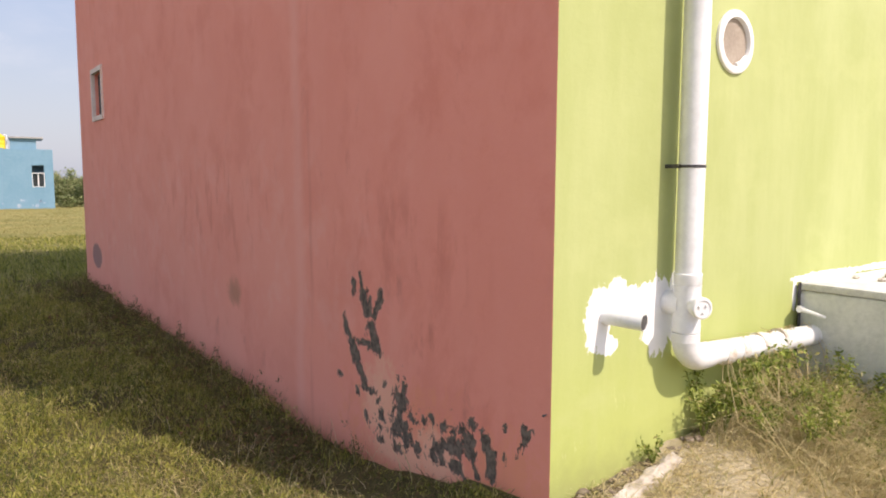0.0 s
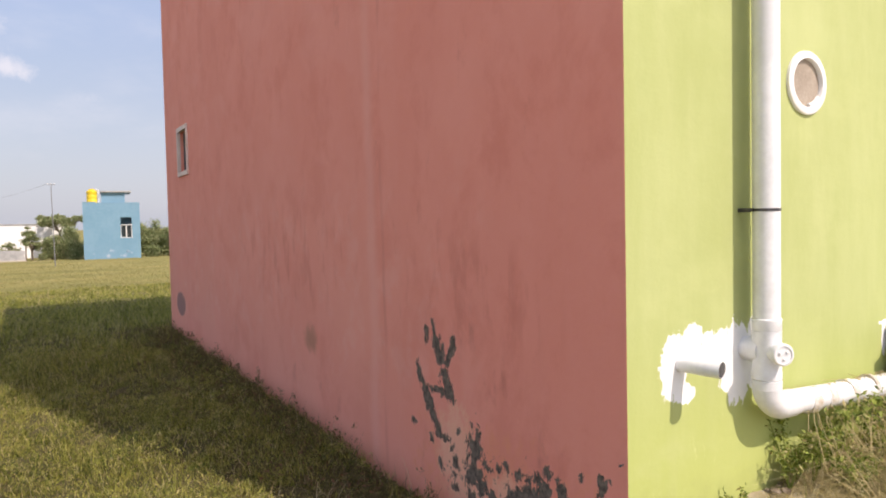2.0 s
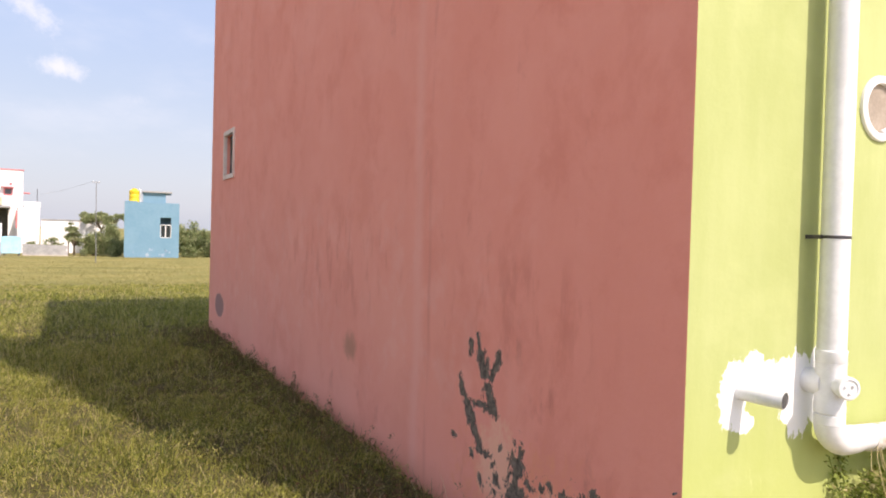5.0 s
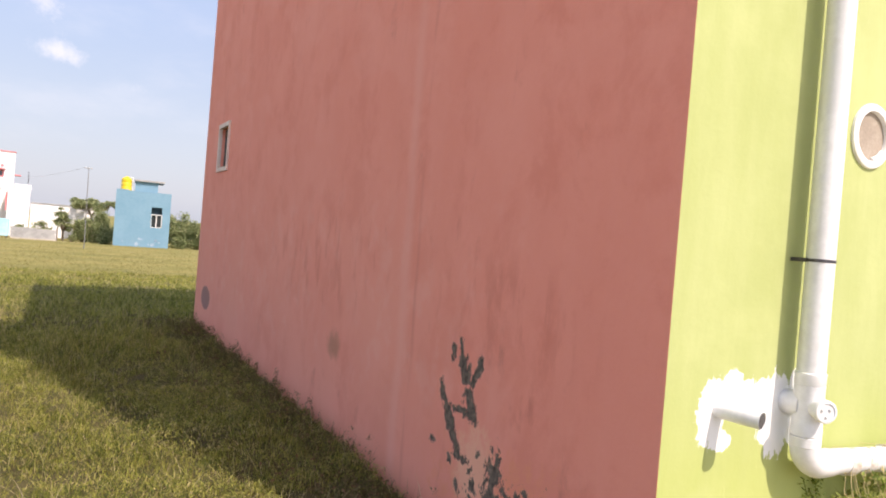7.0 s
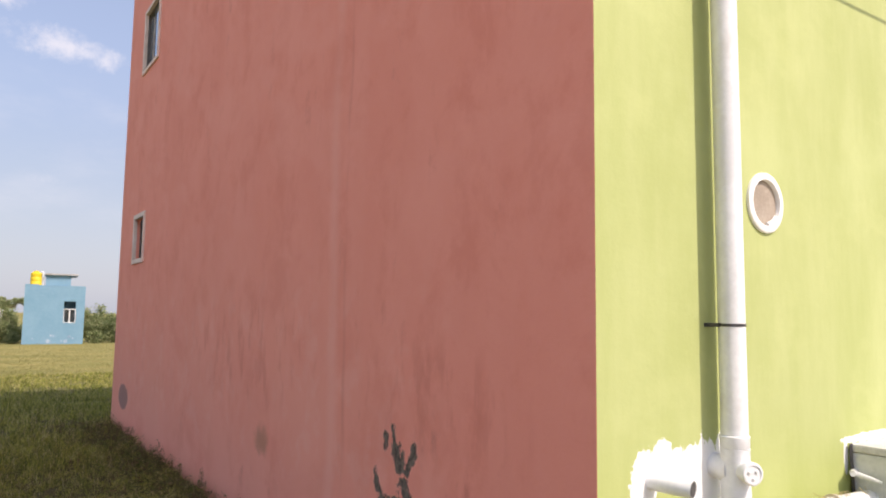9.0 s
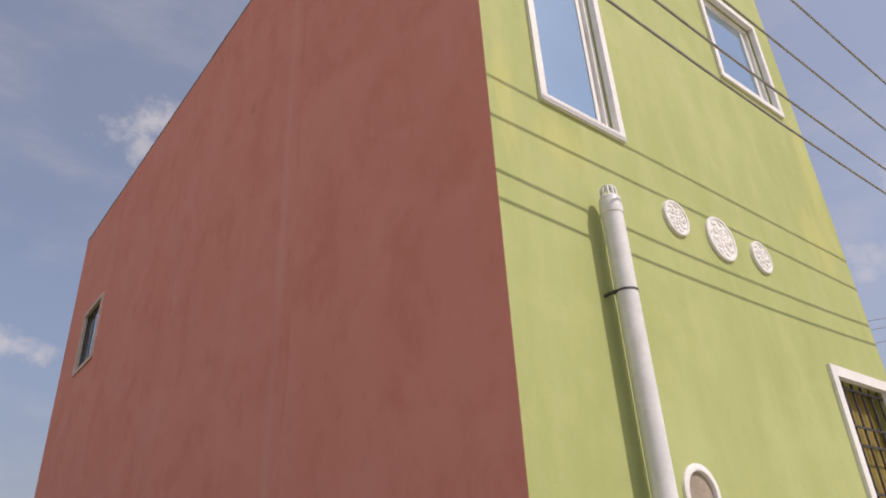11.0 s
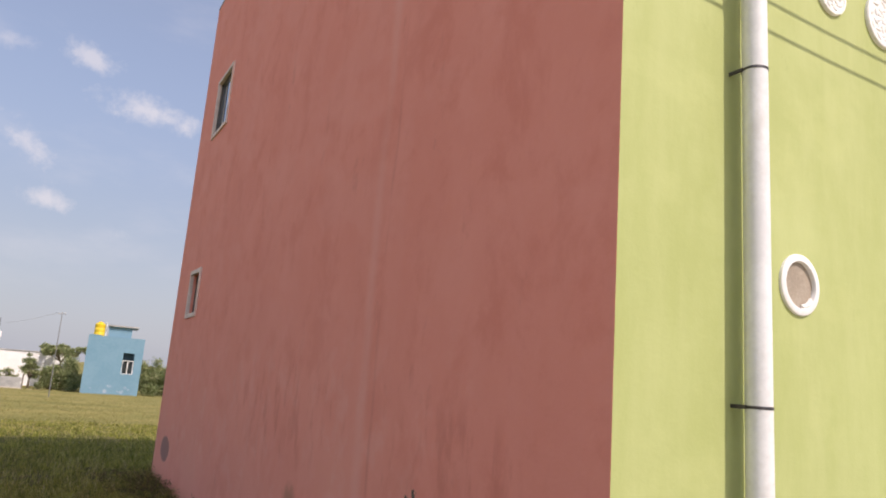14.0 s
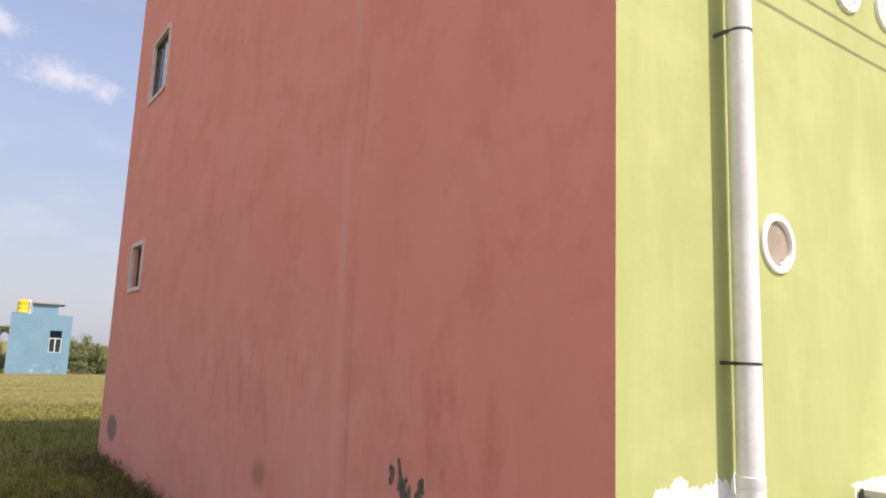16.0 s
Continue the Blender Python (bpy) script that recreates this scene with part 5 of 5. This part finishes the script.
def blue_house():
    y, b = 50.0, land(3, 50) - 0.1
    t = thing("blue_house", (3.1, 52, b), "small flat-roofed blue-painted house across the field", "house")
    t.rotation_euler = (0, 0, radians(-5))
    hole = (3.68, 4.36, 0.93, 2.30)
    bm = wall_mesh(lambda u, d, z: Vector((u, y + d, z)), 1.43, 4.88, b, 3.24, 0.2, [hole])
    box((1.43, y + 0.202, b), (1.63, y + 4.5, 3.24), 0, bm)
    box((4.68, y + 0.202, b), (4.88, y + 4.5, 3.24), 0, bm)
    box((1.632, y + 4.3, b), (4.678, y + 4.498, 3.24), 0, bm)
    part("wall", bm, BLUE_PAINT, t)
    part("roof", box((1.432, y + 0.002, 3.242), (4.878, y + 4.49, 3.30)), BLUE_PAINT, t)
    part("stair_room", box((2.56, y + 0.3, 3.302), (4.0, y + 3.2, 3.98), 0.02), BLUE_PAINT, t)
    part("roof_slab", box((2.50, y + 0.1, 3.982), (4.40, y + 3.4, 4.09), 0.01), SHEET, t, "thin overhanging grey slab")
    part("parapet", box((1.44, y + 0.01, 3.302), (2.2, y + 0.14, 3.36), 0.02), BLUE_PAINT, t)
    w = part("window", frame_mesh(lambda u, d, z: Vector((u, y + d, z)), hole[0] - 0.02, hole[1] + 0.02, hole[2] - 0.02, 1.82, 0.045, 0.0, 0.10), FRAME_WHITE, t, "white framed window")
    part("sunshade", box((hole[0] - 0.3, y + 0.9, 0.5), (hole[1] + 0.3, y + 1.0, 2.6)), BLUE_PAINT, w, "dim wall inside the recess")
    part("mullion", box((3.99, y + 0.02, 0.96), (4.05, y + 0.09, 1.76), 0.005), FRAME_WHITE, w)
    for a, c in ((3.75, 3.98), (4.06, 4.29)):
        part("pane", box((a, y + 0.10, 0.96), (c, y + 0.11, 1.76)), FAR_GLASS, w)
    g = random.Random(6)
    for k in range(9):
        x, z = g.uniform(2.0, 4.6), b + 0.42 + g.uniform(-0.18, 0.2)
        s = g.uniform(0.05, 0.15)
        bm = bmesh.new()
        bmesh.ops.create_circle(bm, cap_ends=True, segments=11, radius=s, matrix=Matrix.Translation((x, y - 0.006, z)) @ pose(0, 0, 0, 90))
        for v in bm.verts:
            v.co.x += g.uniform(-0.3, 0.3) * s
            v.co.z += g.uniform(-0.3, 0.3) * s
        part("blister", bm, PALE_PATCH, t, "patch of flaked paint")
    t.location.x += 0.15
    # tank on its roof
    k = thing("water_tank", (2.03, y + 0.6, 3.30), "yellow plastic water tank on the blue house's roof", "tank")
    m = Matrix.Translation((2.03, y + 0.6, 3.302))
    part("barrel", lathe([(0.30, 0.0), (0.325, 0.02), (0.325, 0.22), (0.31, 0.25), (0.325, 0.28), (0.325, 0.50), (0.31, 0.53), (0.325, 0.56), (0.325, 0.76), (0.20, 0.86), (0.14, 0.87)], m, 24), YELLOW_TANK, k, smooth=True)
    part("lid", lathe([(0.15, 0.872), (0.15, 0.92), (0.05, 0.94)], m, 16), YELLOW_TANK, k)
    part("feed_pipe", tube([(2.42, y + 0.5, 3.302), (2.42, y + 0.5, 4.16), (2.30, y + 0.5, 4.2)], 0.03, 8), PVC, k)


blue_house()


def white_house():
    y, b = 62.0, land(-6, 62) - 0.1
    t = thing("white_house", (-8, 66, b), "two-storey white house with pink trims across the field", "house")
    t.rotation_euler = (0, 0, radians(4))
    holes = [(-6.14, -5.70, 3.88, 4.30), (-7.34, -7.06, 4.05, 4.36), (-8.9, -5.9, b + 0.4, 2.80)]
    bm = wall_mesh(lambda u, d, z: Vector((u, y + d, z)), -13.0, -4.93, b, 5.72, 0.2, holes)
    box((-5.13, y + 0.202, b), (-4.93, y + 8, 5.72), 0, bm)
    box((-13.0, y + 0.202, b), (-12.8, y + 8, 5.72), 0, bm)
    box((-12.798, y + 7.8, b), (-5.132, y + 7.998, 5.72), 0, bm)
    part("wall", bm, WHITE_PAINT, t)
    part("roof", box((-12.99, y + 0.01, 5.722), (-4.94, y + 7.99, 5.76)), WHITE_PAINT, t)
    part("roof_trim", box((-13.05, y - 0.05, 5.762), (-4.88, y + 8.05, 5.84), 0.01), PINK_PAINT, t, "pink band round the roof")
    for u0, u1, z0, z1 in holes[:2]:
        w = part("window", frame_mesh(lambda u, d, z: Vector((u, y + d, z)), u0 - 0.08, u1 + 0.08, z0 - 0.08, z1 + 0.08, 0.09, -0.04, 0.05), PINK_PAINT, t, "pink framed window")
        part("pane", box((u0, y + 0.1, z0), (u1, y + 0.11, z1)), FAR_GLASS, w)
    part("window_shade", box((-6.40, y - 0.45, 4.40), (-5.50, y - 0.002, 4.47), 0.01), PINK_PAINT, t, "pink sunshade over the window")
    part("side_shade", box((-4.928, y + 0.4, 4.02), (-4.45, y + 1.6, 4.10), 0.01), PINK_PAINT, t)
    for u, z in ((-5.75, 4.68), (-7.21, 4.70)):
        part("round_opening", lathe([(0.11, -0.02), (0.11, 0.03), (0.05, 0.035)], Matrix.Translation((u, y, z)) @ pose(0, 0, 0, 90), 16), PINK_PAINT, t, "small dark red round vent")
    part("canopy", box((-13, y - 1.8, 2.82), (-5.75, y - 0.002, 2.98), 0.02), SHEET, t, "weathered grey porch canopy")
    bm = bmesh.new()
    for k in range(5):
        x = -13 + 1.35 * k
        box((x, y - 1.85, 2.985), (x + 1.30, y - 0.6, 3.12 + 0.28 * (k % 2 == 0) + 0.06 * k), 0.05, bm)
    part("canopy_cover", bm, AWNING, t, "sand-coloured sheet on the canopy")
    part("porch_back", box((-12.7, y + 2.5, b), (-5.2, y + 2.6, 2.8)), ROOM_SHADE, t)
    part("annex", box((-5.30, y - 2.0, b), (-3.84, y - 0.004, 2.88), 0.02), WHITE_PAINT, t, "low white annex")
    part("annex_parapet", box((-4.9, y - 2.04, 2.882), (-3.80, y - 0.1, 3.32), 0.02), WHITE_PAINT, t)
    part("annex_trim", box((-5.42, y - 2.06, 1.3), (-5.304, y - 1.9, 2.6), 0.01), PINK_PAINT, t)
    a = thing("roof_antenna", (-4.1, y - 1, 3.32), "thin dark pole on the annex roof", "antenna")
    part("mast", tube([(-4.05, y - 1, 3.322), (-4.05, y - 1, 4.35)], 0.025, 6), STRAP, a)
    w = thing("compound_wall", (-1.5, y + 1, b), "long white yard wall with a dark coping", "wall", kind="structure")
    part("wall_run", box((-3.80, y - 0.2, b), (0.78, y + 0.0, 1.98), 0.01), WHITE_PAINT, w)
    part("coping", box((-3.80, y - 0.26, 1.982), (0.80, y + 0.06, 2.07), 0.01), SHEET, w, "grey coping")
    t.location.x -= 0.40
    # yard front
    yy = 55.0
    bb = land(-6, yy) - 0.1
    gte = thing("metal_gate", (-7.5, yy, bb), "dark slate-coloured sheet metal yard gate", "gate")
    for x0, x1 in ((-9.4, -7.92), (-7.90, -6.98), (-6.96, -6.28)):
        leaf = part("leaf", box((x0, yy - 0.03, bb + 0.42), (x1, yy + 0.03, 1.24), 0.01), SLATE, gte)
        part("rail", box((x0 + 0.02, yy - 0.05, 1.10), (x1 - 0.02, yy - 0.032, 1.16)), SLATE, leaf)
    part("plinth", box((-10.5, yy - 0.15, bb), (-6.25, yy + 0.15, bb + 0.40), 0.02), RUBBLE, gte, "stone plinth")
    p = tagged(part("gate_pillar", box((-6.24, yy - 0.18, bb), (-5.92, yy + 0.18, 1.62), 0.02), WHITE_PAINT), "white plastered pillar beside the gate", "pillar")
    for x0, x1, mat, lab in ((-7.15, -6.30, CLOTH_RED, "dark red cloth hung on a line above the gate"), (-8.0, -7.18, CLOTH_PALE, "pale blue-green cloth hung on a line above the gate")):
        bm = bmesh.new()
        n = 14
        top = [bm.verts.new((x0 + (x1 - x0) * k / n, yy + 0.12 + 0.03 * math.sin(k * 1.7), 2.05)) for k in range(n + 1)]
        low = [bm.verts.new((x0 + (x1 - x0) * k / n, yy + 0.12 + 0.06 * math.sin(k * 1.7 + 0.5), 1.27)) for k in range(n + 1)]
        for k in range(n):
            bm.faces.new((top[k], top[k + 1], low[k + 1], low[k]))
        bmesh.ops.solidify(bm, geom=list(bm.faces), thickness=0.006)
        tagged(part("hanging_cloth", bm, mat, smooth=True), lab, "cloth", "washing on the line")
    line = thing("clothes_line", (-7, yy, 1.2), "thin line stretched over the gate", "line")
    part("cord", tube([(-9.4, yy + 0.12, 2.06), (-6.1, yy + 0.12, 2.06)], 0.012, 5), CABLE, line)
    part("post", tube([(-6.08, yy + 0.12, 1.625), (-6.08, yy + 0.12, 2.12)], 0.03, 6), STRAP, line)
    part("post", tube([(-9.4, yy + 0.12, bb), (-9.4, yy + 0.12, 2.12)], 0.03, 6), STRAP, line)
    s = thing("water_trough", (-5.3, yy - 0.8, bb), "pale blue sheet-covered cart beside the gate", "cart")
    part("cover", box((-5.88, yy - 1.2, bb + 0.30), (-4.75, yy - 0.4, 0.74), 0.05), TARP, s)
    for x in (-5.75, -4.9):
        part("leg", tube([(x, yy - 1.1, bb), (x + 0.08, yy - 1.1, bb + 0.31)], 0.04, 6), SLATE, s)
        part("leg", tube([(x, yy - 0.5, bb), (x + 0.08, yy - 0.5, bb + 0.31)], 0.04, 6), SLATE, s)
    f = thing("sheet_fence", (-3.2, yy, bb), "low fence of weathered grey sheets on rubble", "fence")
    for k in range(5):
        z0 = bb + 0.2 + 0.150 * k
        bm = box((-4.70 + 0.03 * (k % 2), yy - 0.03 - 0.008 * (k % 2), z0), (-1.90 - 0.05 * (k % 3), yy + 0.02, z0 + 0.144), 0.012)
        for v in bm.verts:
            v.co.z -= 0.035 * (v.co.x + 4.7) * k / 5
        part("sheet", bm, SHEET, f)
    part("footing", box((-4.7, yy - 0.12, bb), (-1.88, yy + 0.12, bb + 0.2), 0.03), RUBBLE, f, "pale rubble footing")
    part("end_post", tube([(-1.88, yy, bb), (-1.88, yy, 0.42)], 0.05, 6), BARK, f)


white_house()


def utility_pole():
    y, x = 40.0, -0.62
    b = land(x, y)
    t = thing("utility_pole", (x, y, b), "slim dark metal pole standing in the field", "pole")
    part("shaft", tube([(x + 0.03, y, b - 0.1), (x - 0.02, y, 3.98)], [0.026, 0.018], 10), POLE_GREY, t)
    part("cross_arm", box((x - 0.20, y - 0.02, 3.88), (x + 0.16, y + 0.02, 3.91)), POLE_GREY, t)
    for dx in (-0.17, -0.02, 0.13):
        part("insulator", lathe([(0.014, 0), (0.022, 0.02), (0.016, 0.05), (0.006, 0.06)], Matrix.Translation((x + dx, y, 3.912)), 10), FRAME_WHITE, t)
    pts = [(x - 0.17 + (-4.9 + 0.45 - x) * k / 12, y + (62.9 - y) * k / 12, 3.95 + (3.9 - 3.95) * k / 12 - 0.55 * 4 * (k / 12) * (1 - k / 12) * 0.25) for k in range(13)]
    tagged(part("service_cable", tube(pts, 0.0055, 5), CABLE), "thin cable from the pole to the white house", "cable")


utility_pole()


def tree(x, y, crown_z, half, thick, leaves, seed, label, lean=0.0, kind="tree", size=0.075):
    """Trunk, limbs and a ragged crown of leaves about the limbs' ends."""
    g = random.Random(seed)
    b = land(x, y)
    t = thing(kind, (x, y, b), label, kind, "trees beyond the field")
    bm = bmesh.new()
    fork = Vector((x + lean, y, b + (crown_z - thick - b) * 0.8))
    tube([(x, y, b - 0.1), (x + lean * 0.4, y, b + (fork.z - b) * 0.5), fork], [0.09, 0.075, 0.06], 8, bm)
    ends, sizes = [], []
    for k in range(11):
        a = 2 * math.pi * k / 11 + g.uniform(-0.3, 0.3)
        r = half * g.uniform(0.25, 0.95)
        tip = Vector((x + lean + math.cos(a) * r, y + math.sin(a) * r * 0.8, crown_z + g.uniform(-0.8, 0.7) * thick))
        tube([fork, fork.lerp(tip, 0.5) + Vector((0, 0, 0.1 * thick)), tip], [0.05, 0.03, 0.01], 6, bm)
        for _ in range(3):
            ends.append((tip.x + g.uniform(-0.25, 0.25) * half, tip.y + g.uniform(-0.25, 0.25) * half, tip.z + g.uniform(-0.4, 0.4) * thick))
            sizes.append(g.uniform(0.18, 0.42) * min(half, thick * 2.0))
    part("trunk", bm, BARK, t, "branching brown trunk")
    leaf_cloud("crown", SHRUB, ends, sizes, leaves, size, seed, t, flat=0.7)


def shrub(x, y, half, height, leaves, seed, label, size=0.07):
    g = random.Random(seed)
    b = land(x, y)
    t = thing("shrub", (x, y, b), label, "shrub", "shrubs beyond the field")
    ends, sizes = [], []
    for k in range(14):
        a = g.uniform(0, 2 * math.pi)
        r = half * g.uniform(0.1, 0.85)
        top = height * (1 - 0.45 * (r / half) ** 2) * g.uniform(0.55, 1.0)
        tip = (x + math.cos(a) * r, y + math.sin(a) * r, b + top)
        part("stem", tube([(x + math.cos(a) * 0.1, y + math.sin(a) * 0.1, b - 0.05), (x + math.cos(a) * r * 0.6, y + math.sin(a) * r * 0.6, b + top * 0.6), tip], [0.03, 0.02, 0.008], 5), BARK, t)
        for f in (1.0, 0.62, 0.3):
            ends.append((x + math.cos(a) * r * (0.5 + f * 0.5), y + math.sin(a) * r * (0.5 + f * 0.5), b + top * f))
            sizes.append(half * g.uniform(0.24, 0.42))
    leaf_cloud("foliage", SHRUB, ends, sizes, leaves, size, seed, t, flat=0.8)


tree(0.40, 60.0, 2.28, 2.15, 0.42, 16000, 1, "flat-topped thorn tree behind the blue house")
shrub(-0.15, 57.0, 0.85, 1.75, 6400, 2, "rounded dusty green bush beside the white yard wall")
shrub(1.05, 57.5, 1.40, 2.25, 11000, 3, "tall dusty green bush close to the blue house")
shrub(1.0, 54.0, 0.55, 0.80, 3000, 4, "low dark bush by the blue house")
shrub(6.3, 57.0, 1.35, 2.85, 10500, 5, "dense green thorn bush beyond the blue house")
shrub(7.6, 55.5, 1.25, 2.05, 8600, 6, "dense green thorn bush beyond the blue house")
shrub(9.6, 57.0, 1.4, 2.0, 7200, 7, "dense green thorn bush beyond the blue house")
shrub(6.1, 53.5, 0.6, 0.9, 3000, 8, "low green bush beyond the blue house")
tree(-1.50, 57.0, 0.95, 0.75, 0.75, 2300, 9, "small leafy tree before the white yard wall", size=0.08)
shrub(-4.2, 56.5, 0.62, 0.95, 2200, 10, "small dusty shrub inside the yard fence", 0.07)
shrub(-2.95, 56.6, 0.72, 1.25, 1300, 11, "sparse shrub inside the yard fence", 0.09)
shrub(-0.9, 56.2, 0.35, 0.60, 700, 12, "small dry shrub by the fence end", 0.06)

# far cables beyond the house
for za, zb, ya, yb in ((12.10, 12.35, 8.9, 6.3), (11.70, 12.0, 8.9, 6.4), (11.12, 11.45, 9.0, 6.6), (9.08, 9.42, 8.9, 7.2), (8.68, 8.95, 8.9, 7.3)):
    dy, dz = yb - ya, zb - za
    pts = [(30 + 2 * s, ya + dy * s, za + dz * s) for s in np.linspace(-9, 12, 12)]
    tagged(part("distant_cable", tube(pts, 0.014, 5), CABLE), "distant overhead cable beyond the lime house", "cable", "distant cables")
